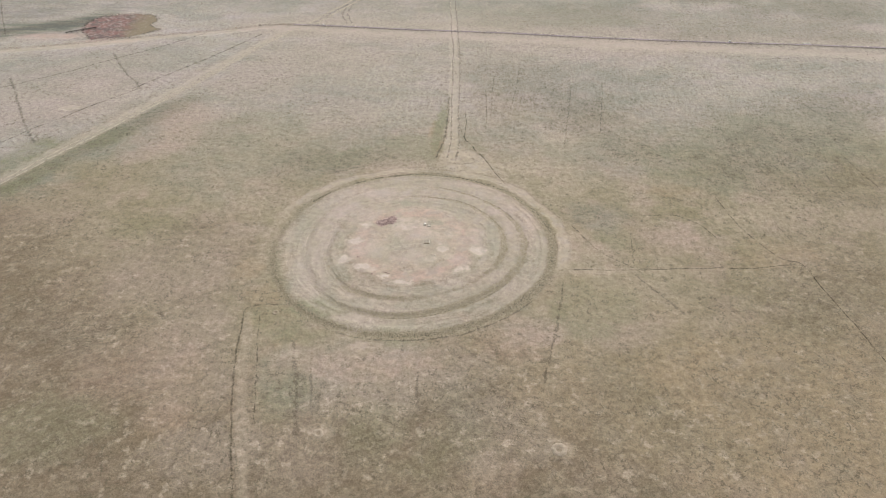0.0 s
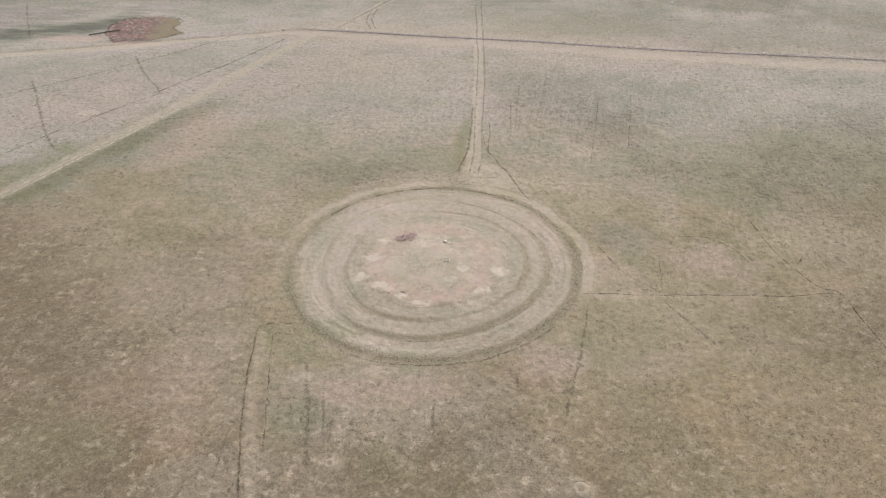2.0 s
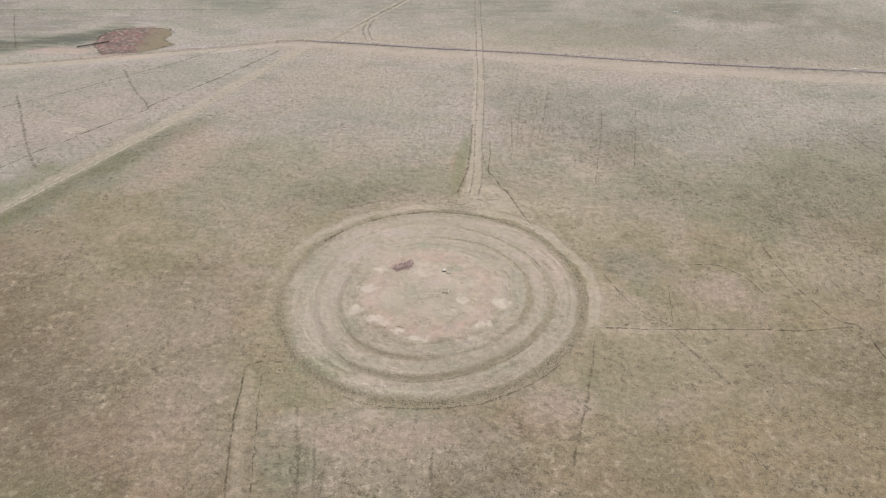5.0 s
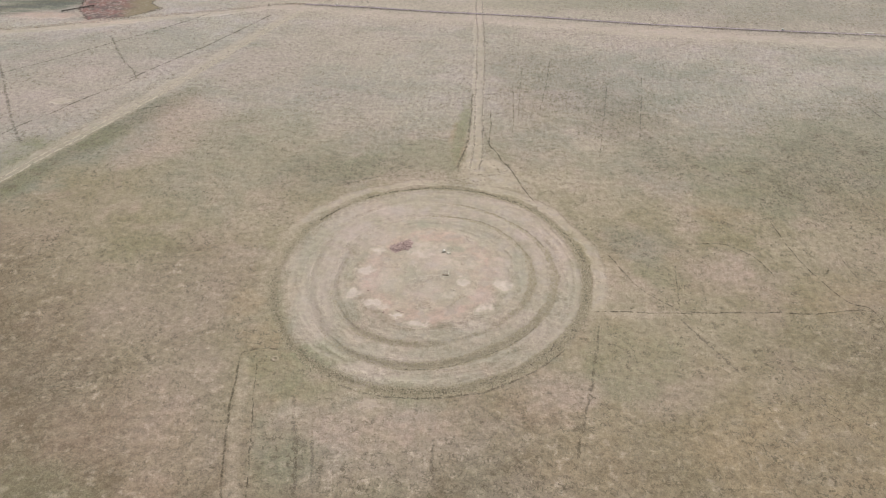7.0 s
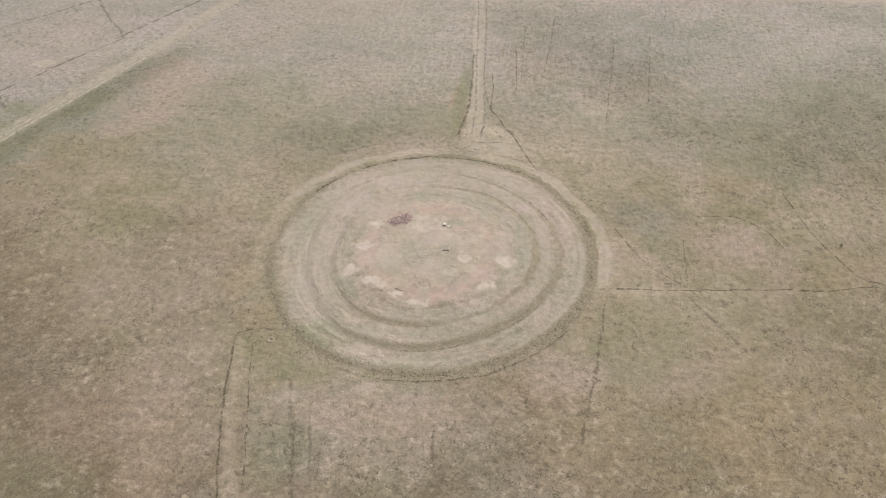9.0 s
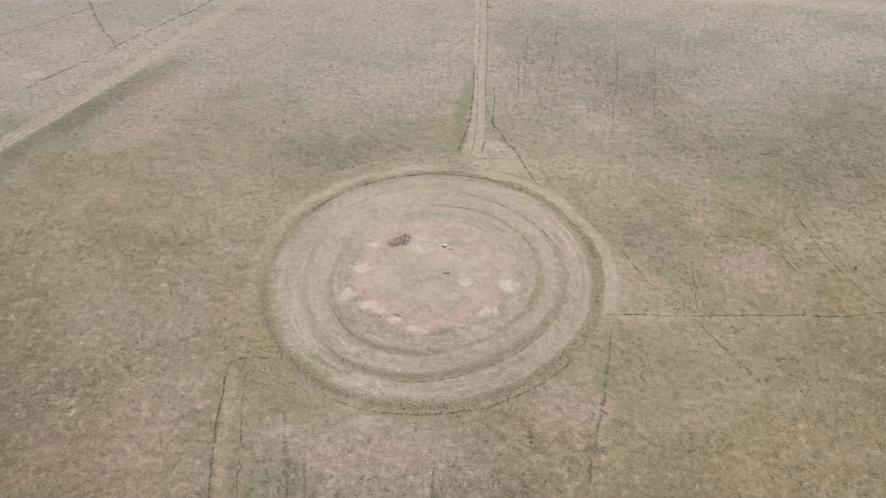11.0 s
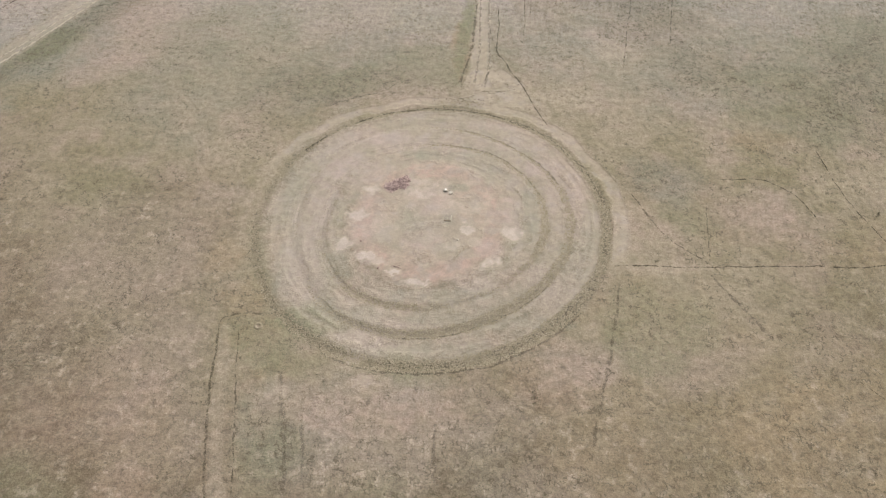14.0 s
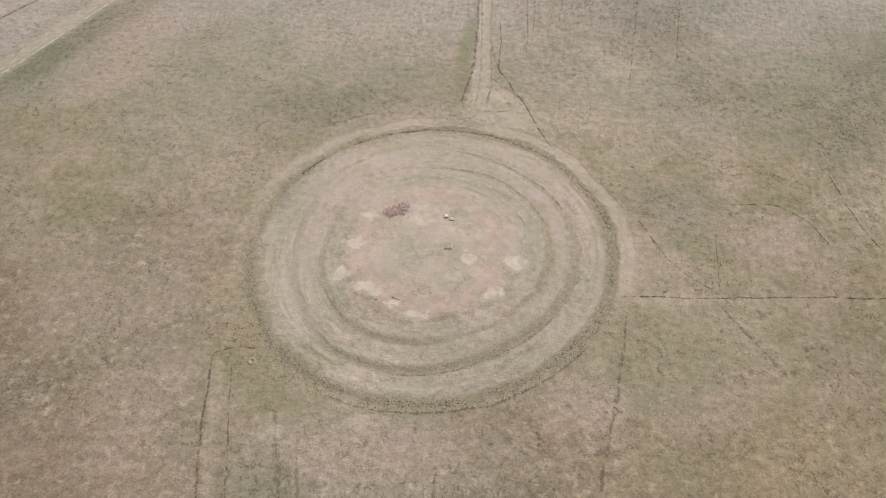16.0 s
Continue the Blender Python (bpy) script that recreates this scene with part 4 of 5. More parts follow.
# ---- grass: tussocks of loose blades ----
def tussocks(x, y, size, tall, blades, seed):
    """Triangles of tufts at x, y: pointed blades leaning outwards."""
    g = np.random.default_rng(seed)
    n = len(x)
    a = (np.arange(blades)[None, :] + g.random((n, blades)) * 0.9) / blades * 2 * np.pi + g.random((n, 1)) * 6.28
    r = size[:, None] * (0.55 + 0.6 * g.random((n, blades)))
    h = tall[:, None] * (0.5 + 0.8 * g.random((n, blades)))
    w = size[:, None] * (0.30 + 0.2 * g.random((n, blades)))
    z0 = height(x, y)[:, None] - 0.03
    ca, sa = np.cos(a), np.sin(a)
    base = 0.12 * size[:, None]
    cx, cy = x[:, None] + ca * base, y[:, None] + sa * base
    p1 = np.stack([cx - sa * w, cy + ca * w, z0 + 0 * a], -1)
    p2 = np.stack([cx + sa * w, cy - ca * w, z0 + 0 * a], -1)
    p3 = np.stack([x[:, None] + ca * r, y[:, None] + sa * r, z0 + h], -1)
    return np.stack([p1, p2, p3], 2).reshape(-1, 3, 3)


def scatter(count, lo, hi, density, seed):
    g = np.random.default_rng(seed)
    x, y = g.uniform(lo[0], hi[0], count), g.uniform(lo[1], hi[1], count)
    keep = g.random(count) < density(x, y)
    return x[keep], y[keep]


def ring_density(x, y):
    o, m, i = ring_bands(x, y)
    return np.clip(np.maximum(np.maximum(o, m), i), 0, 1) * (0.66 + 0.34 * value_noise(x, y, 2.0, 81))


def domes(x, y, r, tall, seed):
    """Low, lumpy cushions of matted grass: triangles of a six-sided dome each."""
    g = np.random.default_rng(seed)
    n, k = len(x), 6
    a = np.arange(k)[None, :] / k * 2 * np.pi + g.random((n, 1)) * 6.28
    z0 = height(x, y)
    rings = []
    for f, h in ((1.0, -0.06), (0.82, 0.62)):
        q = r[:, None] * f * (0.78 + 0.44 * g.random((n, k)))
        rings.append(np.stack([x[:, None] + np.cos(a) * q, y[:, None] + np.sin(a) * q, z0[:, None] + tall[:, None] * h * (0.8 + 0.4 * g.random((n, k)))], -1))
    apex = np.stack([x, y, z0 + tall], -1)[:, None, :].repeat(k, 1)
    lo, hi = rings
    lo2, hi2 = np.roll(lo, -1, 1), np.roll(hi, -1, 1)
    return np.concatenate([np.stack(t, 2).reshape(-1, 3, 3) for t in ((lo, lo2, hi2), (lo, hi2, hi), (hi, hi2, apex))])


def cushion_grid(gap, seed):
    g = np.random.default_rng(seed)
    xs, ys = np.meshgrid(np.arange(-44, 44, gap), np.arange(-44, 44, gap * 0.87))
    xs = xs + (np.arange(xs.shape[0])[:, None] % 2) * gap / 2
    x = (xs + g.uniform(-0.33, 0.33, xs.shape) * gap).ravel()
    y = (ys + g.uniform(-0.33, 0.33, xs.shape) * gap).ravel()
    keep = g.random(len(x)) < ring_density(x, y)
    return x[keep], y[keep]


rx, ry = cushion_grid(0.33, 91)
g = np.random.default_rng(92)
dens = ring_density(rx, ry)
r = (0.145 + 0.085 * g.random(len(rx))) * (0.78 + 0.25 * dens)
tagged(new("ring_grass", triangle_soup("ring_grass", domes(rx, ry, r, r * (0.18 + 0.30 * g.random(len(rx))) * (0.4 + 0.7 * dens), 93), M_TUFT)), "matted cushions of dry olive grass on the ring scarps", "grass", kind="stuff")
bx, by = scatter(14000, (-44, -44), (44, 44), ring_density, 94)
s = 0.14 + 0.14 * g.random(len(bx))
tagged(new("ring_grass", triangle_soup("ring_grass", tussocks(bx, by, s, s * 0.5, 6, 95), M_TUFT)), "loose dry blades of grass on the ring scarps", "grass", kind="stuff")


def field_density(x, y):
    b, p, gr, ro = masks(x, y)
    patch = step(0.40, 0.68, fbm(x, y, 12, 95, 4))
    strands = 1 - step(0.012, 0.05, np.abs(fbm(x, y, 2.6, 97, 2) - 0.5))
    rows = 1 - step(0.10, 0.24, np.abs(np.mod((x - 0.17 * y) / 3.1 + 0.5 * value_noise(x, y, 14, 83), 1) - 0.5))
    ploughed = np.maximum(blob(x, y, 50, 92, 30, 34, 0, 0.3), blob(x, y, 110, 22, 32, 30, 0, 0.3))
    strands = np.maximum(strands, 0.6 * (1 - step(0.02, 0.06, np.abs(fbm(x, y, 1.7, 197, 2) - 0.5))) * step(0.12, 0.3, ro)) * (1 - 0.4 * ploughed) + 0.8 * ploughed * rows * step(0.46, 0.56, fbm(x, y, 1.8, 87, 2))
    return np.clip((0.10 + 0.14 * (1 - step(-30, 0, y)) + 0.55 * patch + 3.0 * ro) * strands * (1 - b) * (1 - 0.8 * p), 0, 1) * (np.hypot(x, y) > 40.5)


def strokes(x, y, seed, reach):
    """Each place becomes a short, bent row of tufts; on the ploughed ground the rows follow the furrows."""
    g = np.random.default_rng(seed)
    n, k = len(x), 9
    north_east, east = blob(x, y, 50, 92, 34, 38, 0, 0.3), blob(x, y, 112, 20, 34, 34, 0, 0.3)
    free = g.uniform(0, np.pi, n)
    head = np.where(east > 0.4, np.pi / 2 + 0.17 + g.normal(0, 0.22, n), np.where(north_east > 0.4, np.pi / 2 - 0.17 + g.normal(0, 0.3, n), free))
    tilled = np.maximum(north_east, east)
    bend = g.normal(0, 0.35, n) * (1 - 0.85 * tilled)
    length = reach * (0.5 + g.random(n)) * (1 + 0.6 * tilled)
    px, py, out_x, out_y = x.copy(), y.copy(), [], []
    for i in range(k):
        out_x.append(px + g.normal(0, 0.02, n))
        out_y.append(py + g.normal(0, 0.02, n))
        px, py, head = px + np.cos(head) * length / k, py + np.sin(head) * length / k, head + bend
    return np.concatenate(out_x), np.concatenate(out_y)


fx, fy = scatter(150000, (-110, -90), (125, 135), lambda x, y: (0.60 - 0.25 * (1 - step(-46, -36, y)) * (1 - step(30, 50, np.abs(x))) - 0.28 * step(20, 60, x) * (1 - step(-20, 0, y))) * field_density(x, y), 96)
fx, fy = strokes(fx, fy, 104, 1.5)
bold = np.maximum(blob(fx, fy, 108, 20, 34, 32, 0, 0.3), np.maximum(0.5 * blob(fx, fy, 50, 92, 34, 38, 0, 0.3), 0.8 * blob(fx, fy, -28, 48, 22, 9, 15, 0.4)))
s = (0.09 + 0.11 * np.random.default_rng(98).random(len(fx)) ** 2) * (1 + 0.05 * bold)
tagged(new("field_grass", triangle_soup("field_grass", tussocks(fx, fy, s, s * 0.8, 4, 99), M_TUFT_DARK)), "scattered dark tussocks over dry grazed steppe", "grass", kind="stuff")


def far_density(x, y):
    return (0.65 - 0.4 * (1 - step(-100, -70, x))) * field_density(x, y) * ~((x > -110) & (x < 125) & (y < 135)) * (1 - step(140, 180, y))


hx, hy = scatter(120000, (-250, 0), (250, 250), far_density, 101)
hx, hy = strokes(hx, hy, 106, 2.0)
s = 0.12 + 0.12 * np.random.default_rng(102).random(len(hx)) ** 2
tagged(new("field_grass", triangle_soup("field_grass", tussocks(hx, hy, s, s * 0.8, 4, 103), M_TUFT_DARK)), "distant dark tussocks beyond the track and road", "grass", kind="stuff")


def line_tufts(pts, spread, per_metre, seed):
    """Places strewn along a line, thicker in some stretches."""
    g = np.random.default_rng(seed)
    line = smooth_line(pts, 0.5)
    pick = g.integers(0, len(line), int(len(line) * 0.5 * per_metre))
    p = line[pick] + g.normal(0, spread, (len(pick), 2))
    keep = g.random(len(p)) < step(0.35, 0.6, value_noise(p[:, 0], p[:, 1], 3.0, seed))
    return p[keep, 0], p[keep, 1]


edge = [line_tufts(pts, spread, much, 170 + k) for k, (pts, spread, much) in enumerate([
    ([(15.7, 86.2), (15.6, 77.4), (14.4, 61.5), (17.3, 57.4), (21.2, 48), (23.7, 42.7), (25.9, 38.4), (31.2, 31.7)], 0.45, 5),
    ([(9.9, 100), (9.7, 86.1), (9, 68.8), (7, 55.6), (4.5, 45.8)], 0.45, 6), ([(0.8, 51.7), (-6, 47.9), (-13.3, 43.6), (-19.1, 41), (-26, 36.4), (-31, 32)], 0.6, 2.5),
    ([(7, 44.5), (11.7, 44.8), (16.2, 44.4), (19.3, 46.1), (21.3, 48.1)], 0.3, 6), ([(12.5, 56), (10.5, 47)], 0.25, 4), ([(18.5, 46.6), (16, 52)], 0.25, 4),
    ([(44, 8), (49.5, -0.2), (54.9, -5.9), (60.1, -11.3)], 0.2, 4), ([(-41.5, -37.5), (-40.5, -46.2), (-39.1, -55), (-37, -64.4), (-34.9, -73), (-32.1, -83)], 0.15, 4)])]
ex, ey = np.concatenate([e[0] for e in edge]), np.concatenate([e[1] for e in edge])
s = 0.10 + 0.14 * np.random.default_rng(108).random(len(ex))
tagged(new("edge_grass", triangle_soup("edge_grass", tussocks(ex, ey, s, s * 0.7, 6, 109), M_EDGE)), "coarse dark grass along the edges of lanes and paths", "grass", kind="stuff")

# ---- the dried pond and its jetty ----
POND = [(-168.3, 174.2), (-169, 183), (-166, 190.5), (-155, 195), (-145, 195), (-139, 193), (-135.6, 186), (-136.6, 179.5), (-130.8, 173.4), (-132.6, 170.4),
        (-142, 163.2), (-151, 161.3), (-157.5, 160.3), (-162.5, 165)]


def pond_material():
    n = Nodes("pond_crust", 0.6)
    red, mud, olive, crust = (0.150, 0.080, 0.072), (0.092, 0.068, 0.062), (0.150, 0.122, 0.080), (0.36, 0.31, 0.285)
    sep = n.add("ShaderNodeSeparateXYZ")
    n.put(n.pos, sep.inputs[0])
    drift = n.math("ADD", sep.outputs[0], n.math("MULTIPLY", n.noise(9, 3, 0.6, seed=2.0), 22.0))
    c = n.mix(n.span(n.noise(4.5, 4, 0.6), 0.40, 0.60), mud, red)
    c = n.mix(n.span(drift, -142.0, -128.0), c, olive)
    streak = n.noise(1.1, 4, 0.7, (0.6, 0.7), 9.0)
    crusted = n.math("MULTIPLY", n.math("MULTIPLY", n.span(streak, 0.49, 0.58), n.span(n.noise(6, 3, 0.6, seed=15.0), 0.36, 0.52)), n.span(drift, -146.0, -128.0, 1.0, 0.4))
    c = n.mix(n.math("MULTIPLY", crusted, 0.5), c, crust)
    n.colour(c)
    core = n.attr("core").outputs["Fac"]
    n.see_through(n.span(n.math("ADD", core, n.math("MULTIPLY", n.noise(3.2, 5, 0.7), 1.5)), 0.85, 1.2))
    n.bump(streak, 0.3, 0.1)
    return n.mat


def pond():
    rim = smooth_line(POND + POND[:2], 1.5)
    rim = rim[:len(smooth_line(POND + POND[:1], 1.5)) - 1]
    mid = rim.mean(0)
    n, rings = len(rim), (1.1, 0.97, 0.86, 0.6, 0.3)
    verts, core = [], []
    for k, f in enumerate(rings):
        p = mid + (rim - mid) * f
        verts.append(np.c_[p, height(p[:, 0], p[:, 1]) + 0.07])
        core.append(np.full(n, (0.0, 0.3, 0.7, 1.0, 1.0)[k]))
    verts.append(np.array([[*mid, float(height(mid[0], mid[1])) + 0.07]]))
    core.append(np.ones(1))
    faces = [(k * n + i, k * n + (i + 1) % n, (k + 1) * n + (i + 1) % n, (k + 1) * n + i) for k in range(4) for i in range(n)]
    faces += [(4 * n + i, 4 * n + (i + 1) % n, 5 * n) for i in range(n)]
    me = mesh_of("pond", np.concatenate(verts), faces, pond_material(), True)
    me.attributes.new("core", "FLOAT", "POINT").data.foreach_set("value", np.concatenate(core).astype(np.float32))
    tagged(new("pond", me), "dried red-brown pond with whitish crust and an olive end", "pond", kind="structure")
    shore = [(-168, 190), (-161, 194), (-152, 196.3), (-142, 195.6), (-137, 191.5), (-134.8, 186)]
    tagged(ribbon("pond_shore", shore, 1.1, M_PALE_FAINT, 0.09, 1.2, 0.3, 17), "thin pale salt rim along the pond", "shore", kind="structure")


pond()


def jetty():
    a, b = Vector((-173.4, 167.5)), Vector((-161.4, 174.6))
    length, turn = (b - a).length, math.degrees(math.atan2(b.y - a.y, b.x - a.x))
    z = float(height(a.x, a.y))
    thing = new("jetty")
    thing.matrix_basis = pose(a.x, a.y, z, 0, 0, turn)
    for y in (-0.18, 0.18):
        part("beam", box((length, 0.14, 0.2), (length / 2, y, 0.42)), M_BLACK, thing)
    part("deck", box((length, 0.6, 0.09), (length / 2, 0, 0.62), bevel=0.015), M_BLACK, thing)
    for k in range(7):
        for y in (-0.18, 0.18):
            part("post", box((0.16, 0.16, 0.72), (0.4 + k * (length - 0.8) / 6, y * 1.2, -0.28), bevel=0.02), M_BLACK, thing)
    tagged(thing, "long dark tarred wooden jetty reaching into the dried pond", "jetty")


jetty()


def marker_stone(x, y, size, turn, label):
    thing = new("concrete_marker")
    thing.matrix_basis = pose(x, y, float(height(x, y)) - 0.03, 0, 0, turn)
    part("footing", box((size[0] * 1.1, size[1] * 1.3, 0.14), bevel=0.03), M_CONCRETE, thing)
    part("block", box(size, (0, 0, 0.14), bevel=0.05, taper=0.94), M_WHITE, thing, "pale weathered block")
    tagged(thing, label, "marker")


marker_stone(139.8, 155.6, (1.0, 0.4, 0.4), -6, "small pale concrete marker beside the asphalt road")
marker_stone(174.5, 153.0, (3.4, 0.3, 0.16), -5, "low pale concrete culvert wall beside the road")
marker_stone(-51.5, 179.0, (0.7, 0.4, 0.35), -5, "small pale concrete marker at the track junction")


# ---- on the mound ----
def heap_height(x, y):
    """Height of the rubble over its base: two joined lobes with a ragged skirt."""
    w = 0.45 * noise.noise((x * 0.8, y * 0.8, 3.0)) + 0.25 * noise.noise((x * 2.3, y * 2.3, 5.0))
    west, east = math.hypot((x + 1.0) / 2.1, (y + 0.6 - 0.1 * x) / 1.9), math.hypot((x - 1.2) / 2.1, (y - 0.6 - 0.2 * (x - 1.2)) / 2.4)
    d = min(west, east) + w
    return 0.26 * max(0.0, 1 - d * d) + 0.07 * noise.noise((x * 3, y * 3, 1.0)) * (d < 1) - 0.05


def rubble_heap():
    g = np.random.default_rng(131)
    cx, cy = -8.8, 10.0
    thing = new("rubble_heap")
    thing.matrix_basis = pose(cx, cy, float(height(cx, cy)), 0, 0, 0)
    bm = bmesh.new()
    n, gap = 36, 0.22
    grid = [[bm.verts.new(((i - n / 2) * gap, (j - n / 2) * gap, heap_height((i - n / 2) * gap, (j - n / 2) * gap))) for i in range(n + 1)] for j in range(n + 1)]
    for j in range(n):
        for i in range(n):
            q = (grid[j][i], grid[j][i + 1], grid[j + 1][i + 1], grid[j + 1][i])
            if max(v.co.z for v in q) > -0.03:
                bm.faces.new(q)
    bmesh.ops.delete(bm, geom=[v for v in bm.verts if not v.link_faces], context="VERTS")
    part("mound", bm, M_STONE, thing)
    spots = []
    while len(spots) < 560:
        x, y = g.uniform(-4.2, 4.2), g.uniform(-3.4, 3.6)
        h = heap_height(x, y)
        if h > -0.02 - 0.02 * g.random() and (h > 0.02 or g.random() < 0.2):
            spots.append((x, y, max(h, 0.0)))
    bm = bmesh.new()
    for x, y, h in spots[:240]:
        r = 0.03 + 0.08 * g.random() ** 2
        m = pose(x, y, h + 0.02, *(g.random(3) * 360)) @ Matrix.Diagonal((r, r * (0.6 + 0.4 * g.random()), r * 0.6, 1))
        bmesh.ops.create_icosphere(bm, subdivisions=1, radius=1, matrix=m)
    ob = part("clods", bm, M_STONE, thing, "loose purple-brown clods and stones")
    tagged(ob, kind="stuff")
    verts, faces = [], []
    for x, y, h in spots[240:]:
        d, l, w = g.random() * 6.283, 0.15 + 0.35 * g.random(), 0.016
        ux, uy = math.cos(d), math.sin(d)
        b0 = len(verts)
        for s0, lift in ((-0.5, 0.0), (0.5, 0.1 * g.random())):
            for q in (-w, w):
                verts.append((x + ux * l * s0 - uy * q, y + uy * l * s0 + ux * q, h + 0.02 + lift))
            verts.append((x + ux * l * s0, y + uy * l * s0, h + lift + 0.045))
        faces += [(b0, b0 + 1, b0 + 4, b0 + 3), (b0 + 1, b0 + 2, b0 + 5, b0 + 4), (b0 + 2, b0, b0 + 3, b0 + 5), (b0, b0 + 2, b0 + 1), (b0 + 3, b0 + 4, b0 + 5)]
    tw = new("twigs", mesh_of("twigs", verts, faces, M_TWIG))
    tw.parent = thing
    tagged(tw, "dry brown twigs strewn over it", kind="stuff")
    tagged(thing, "low purple-brown heap of rubble and dry twigs on pinkish soil", "heap")


rubble_heap()


def white_box():
    x, y = 2.65, 8.3
    thing = new("marker_box")
    thing.matrix_basis = pose(x, y, float(height(x, y)) - 0.02, 0, 0, 12)
    part("body", box((0.9, 0.8, 0.36), bevel=0.03), M_CONCRETE, thing, "weathered grey body")
    part("lid", box((0.42, 0.38, 0.1), (0.1, 0.08, 0.36), bevel=0.03), M_WHITE, thing, "bright white lid")
    tagged(thing, "small grey box with a bright white lid", "box")


def open_crate():
    x, y = 3.95, 7.75
    thing = new("open_crate")
    thing.matrix_basis = pose(x, y, float(height(x, y)) - 0.04, 0, 0, 6)
    for at, size in (((-0.46, 0, 0), (0.07, 1.05, 0.22)), ((0.46, 0, 0), (0.09, 1.05, 0.25)), ((0, 0.5, 0), (0.86, 0.07, 0.22)), ((0, -0.5, 0), (0.86, 0.07, 0.21))):
        part("board", box(size, at, bevel=0.012), M_CONCRETE, thing)
    part("floor_board", box((0.84, 0.92, 0.05), (0, 0, 0.12), bevel=0.01), M_CONCRETE, thing, "pale dusty floor board")
    for at in ((-0.44, -0.48), (0.44, -0.48), (-0.44, 0.48), (0.44, 0.48)):
        part("corner_post", box((0.09, 0.09, 0.32), (*at, 0), bevel=0.012), M_GREY, thing, "grey corner post")
    tagged(thing, "small open weathered wooden crate beside the white-lidded box", "crate")


def concrete_cover():
    x, y = 3.4, 0.0
    thing = new("pit_cover")
    thing.matrix_basis = pose(x, y, float(height(x, y)) - 0.04, 0, 0, -3)
    part("slab", box((1.5, 1.5, 0.20), (0, 0, 0), bevel=0.02), M_GREY, thing, "flat weathered grey slab")
    # dark strip stands for the shaded south face, paler strip for the lit side
    part("shaded_front", box((1.55, 0.30, 0.23), (0, -0.92, 0), bevel=0.02), M_EARTH_AND_SHADE, thing, "dark strip painted as the shaded front")
    part("lit_side", box((0.14, 1.8, 0.24), (0.83, -0.1, 0), bevel=0.02), M_CONCRETE, thing, "pale strip painted as the lit side")
    tagged(thing, "square concrete pit cover with a painted shade-dark front", "cover")


def dead_branch():
    x, y = -7.1, -14.3
    thing = new("dead_branch")
    thing.matrix_basis = pose(x, y, float(height(x, y)) + 0.06, 0, 0, -18)
    for name, pts, r in (("stem", [(-0.9, 0.1, 0), (-0.2, 0, 0.06), (0.5, -0.1, 0.04), (1.1, 0.05, 0)], 0.09), ("twig", [(-0.1, 0, 0.06), (0.2, 0.4, 0.15), (0.6, 0.6, 0.1)], 0.05),
                         ("twig", [(-0.3, 0, 0.05), (-0.5, -0.35, 0.1), (-0.45, -0.6, 0.02)], 0.05)):
        bm = bmesh.new()
        prev = None
        for k, p in enumerate(pts):
            q = r * (1 - 0.6 * k / (len(pts) - 1))
            ring = [bm.verts.new((p[0], p[1] + q * math.cos(a), p[2] + q * math.sin(a))) for a in (0.3, 1.9, 3.4, 5.0)]
            if prev:
                for i in range(4):
                    bm.faces.new((prev[i], prev[(i + 1) % 4], ring[(i + 1) % 4], ring[i]))
            else:
                bm.faces.new(ring[::-1])
            prev = ring
        bm.faces.new(prev)
        part(name, bm, M_TWIG, thing)
    tagged(thing, "dead dark branch lying on pale pinkish soil", "branch")


white_box()
open_crate()
concrete_cover()
dead_branch()


def burrow_mound(x, y, r, label, rim):
    """A low ring of dug soil round a dark hollow."""
    thing = new("burrow_mound")
    thing.matrix_basis = pose(x, y, float(height(x, y)) + 0.02)
    for name, f0, f1, hs, mat in (("rim", 0.35, 1.0, (0.03, 0.12, 0.09, -0.03), rim), ("hollow", 0.02, 0.40, (-0.01, 0.0, 0.02, 0.05), M_EARTH_AND_SHADE)):
        bm = bmesh.new()
        rows = []
        for k, h in enumerate(hs):
            f = f0 + (f1 - f0) * k / 3
            rows.append([bm.verts.new((r * f * (1 + 0.25 * noise.noise((math.cos(a) * 2, math.sin(a) * 2, x))) * math.cos(a), r * f * math.sin(a), h + 0.06 * noise.noise((a * 2, f * 5, y))))
                         for a in [2 * math.pi * i / 20 for i in range(20)]])
        for p, q in zip(rows, rows[1:]):
            for i in range(20):
                bm.faces.new((p[i], q[i], q[(i + 1) % 20], p[(i + 1) % 20]))
        part(name, bm, mat, thing)
    tagged(thing, label, "burrow")


burrow_mound(32.3, -71, 1.7, "low ring of pale dug earth round a dark hollow", M_SOIL)
burrow_mound(-34.3, -29.4, 0.9, "small ring of dug brown earth in olive grass", M_TUFT)
burrow_mound(-17.9, -67, 1.3, "low ring of pale dug earth round a dark hollow", M_SOIL)


def shrub(x, y, spread, count, seed, label, cover=None):
    g = np.random.default_rng(seed)
    px, py = x + g.normal(0, spread[0], count), y + g.normal(0, spread[1], count)
    s = 0.12 + 0.16 * g.random(count)
    tagged(new("low_shrub", triangle_soup("low_shrub", tussocks(px, py, s, s * 0.8, 7, seed + 1), cover or M_BRUSH)), label, "shrub")


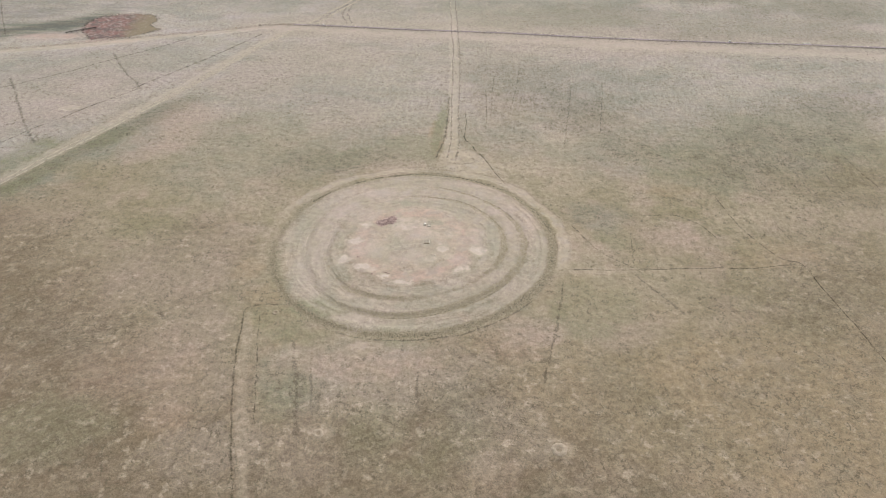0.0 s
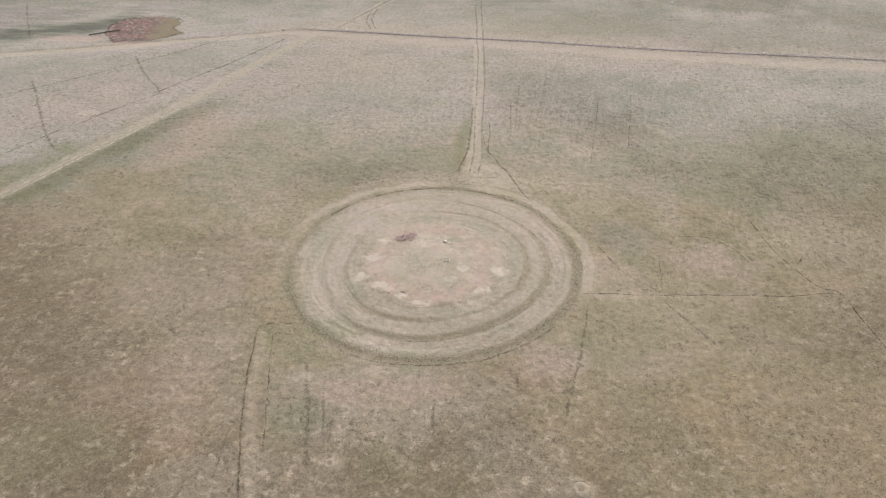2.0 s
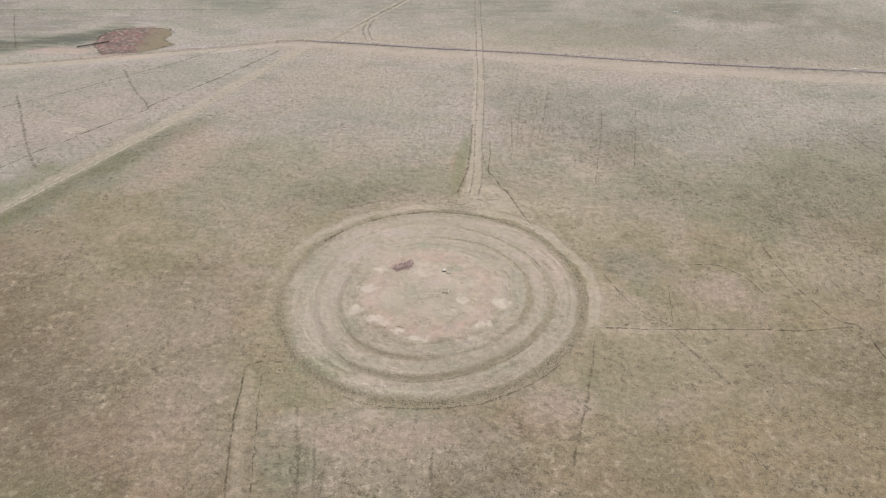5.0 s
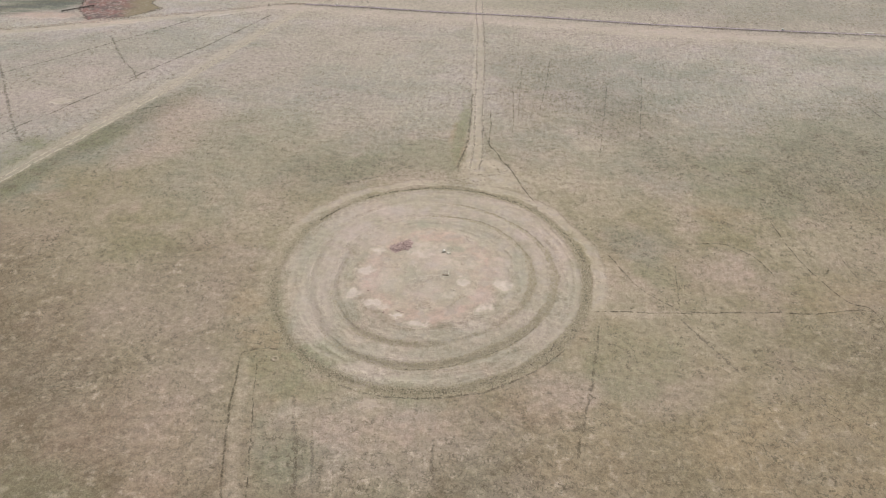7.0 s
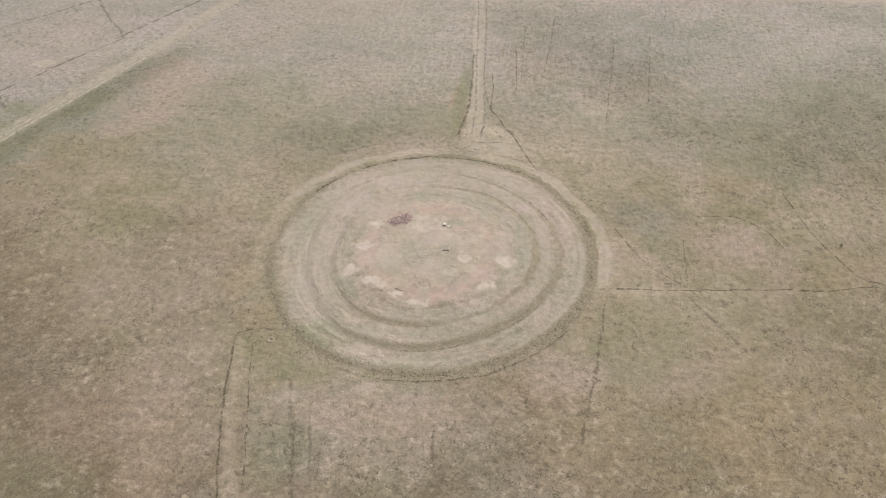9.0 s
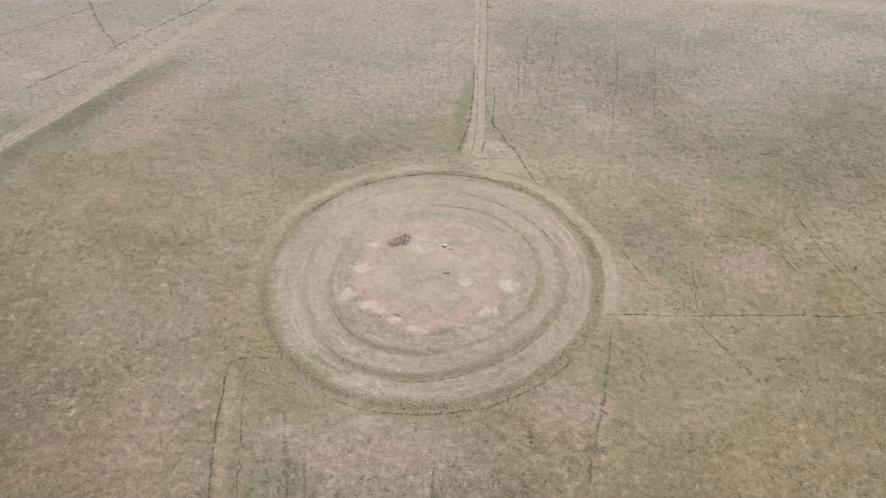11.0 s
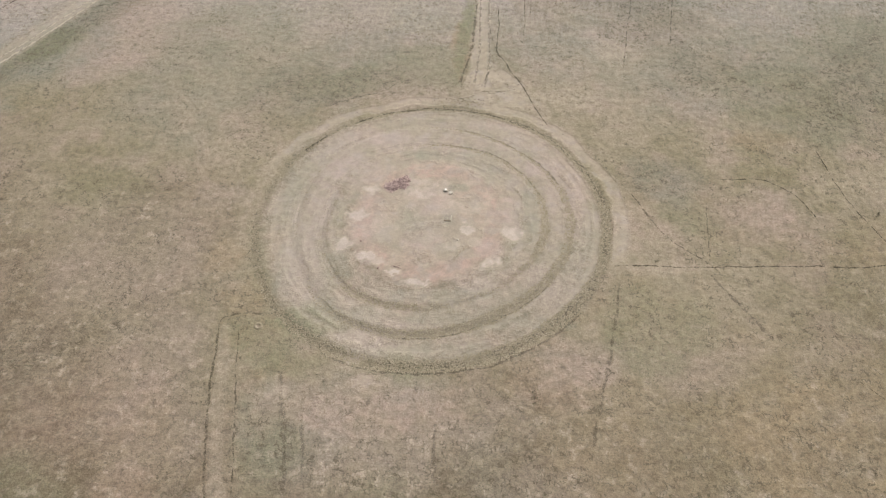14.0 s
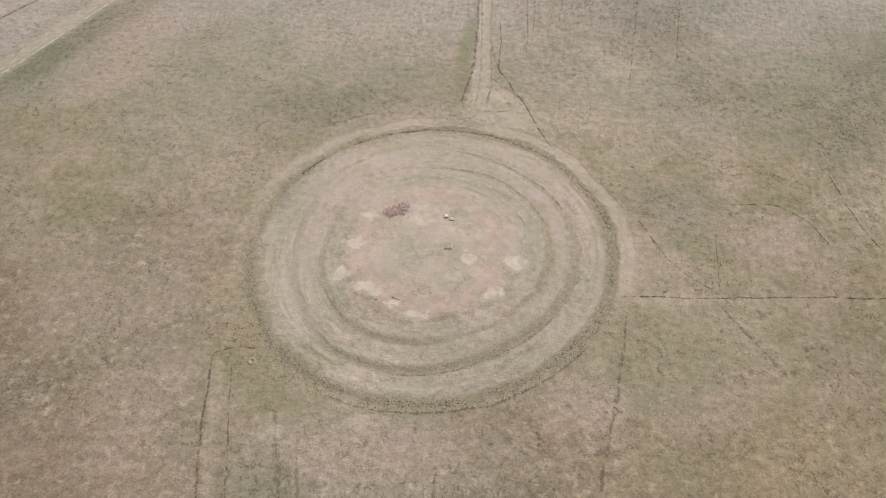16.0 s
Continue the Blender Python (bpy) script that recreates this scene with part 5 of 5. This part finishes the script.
M_BRUSH = plain_material("dark_brush", (0.128, 0.112, 0.076), (0.190, 0.166, 0.116), 0.8, 0.9, island=0.3)
shrub(21.0, -42.9, (0.5, 1.1), 24, 141, "small dark clump of low brush in dry grass")
shrub(49.1, -10.6, (0.25, 0.4), 9, 143, "small dark clump of low brush beside a footpath")
shrub(101.6, 4.2, (0.3, 0.3), 14, 145, "small dark clump of low brush in rough grass")
shrub(-31.4, 22.8, (0.7, 0.35), 16, 147, "dark clump of brush at the ring ditch")


def stone(x, y, size, seed, mat, label):
    """One irregular loose stone, sunk a little into the soil."""
    g = np.random.default_rng(seed)
    bm = bmesh.new()
    bmesh.ops.create_icosphere(bm, subdivisions=2, radius=1)
    for v in bm.verts:
        v.co *= 1 + 0.35 * noise.noise(v.co * 1.4 + Vector((seed, 0, 0)))
        v.co.z = v.co.z * 0.6
    me = bpy.data.meshes.new("stone")
    bm.to_mesh(me)
    bm.free()
    me.materials.append(mat)
    ob = new("stone", me)
    ob.matrix_basis = pose(x, y, float(height(x, y)) + 0.2 * size, 0, 0, g.random() * 360) @ Matrix.Diagonal((size, size * 0.8, size, 1))
    tagged(ob, label, "stone", "loose stones on the mound")


stone(5.8, -6.4, 0.30, 3, M_CONCRETE, "pale loose stone on the bare mound")
stone(-15.6, -7.2, 0.26, 5, M_TWIG, "dark loose stone on pinkish soil")
stone(-11.1, -14.6, 0.28, 7, M_TWIG, "dark loose stone on pinkish soil")


def stake():
    thing = new("stake")
    part("shaft", box((0.16, 0.16, 0.75), (0, 0, -0.15), bevel=0.02, taper=0.8), M_BLACK, thing)
    part("cap", box((0.2, 0.2, 0.07), (0, 0, 0.6), bevel=0.02), M_GREY, thing)
    return tagged(thing, "short dark wooden stake between pond and dirt track", "stake", "stakes along the pond")


first = stake()
for k in range(8):
    x, y = -152.0 + k * 1.6, 158.9 + k * 0.42
    spot = pose(x, y, float(height(x, y)))
    if k == 0:
        first.matrix_basis = spot
    else:
        copy_thing(first, spot)
marker_stone(114.0, 225.3, (2.2, 0.5, 0.25), 0, "long pale concrete block far out on the steppe")
shrub(40.3, 4.6, (0.35, 0.3), 10, 155, "small dark clump of brush beside the ring ditch")
shrub(7.0, 41.3, (3.6, 0.8), 56, 157, "ragged olive brush where the worn lane meets the ring", M_EDGE)
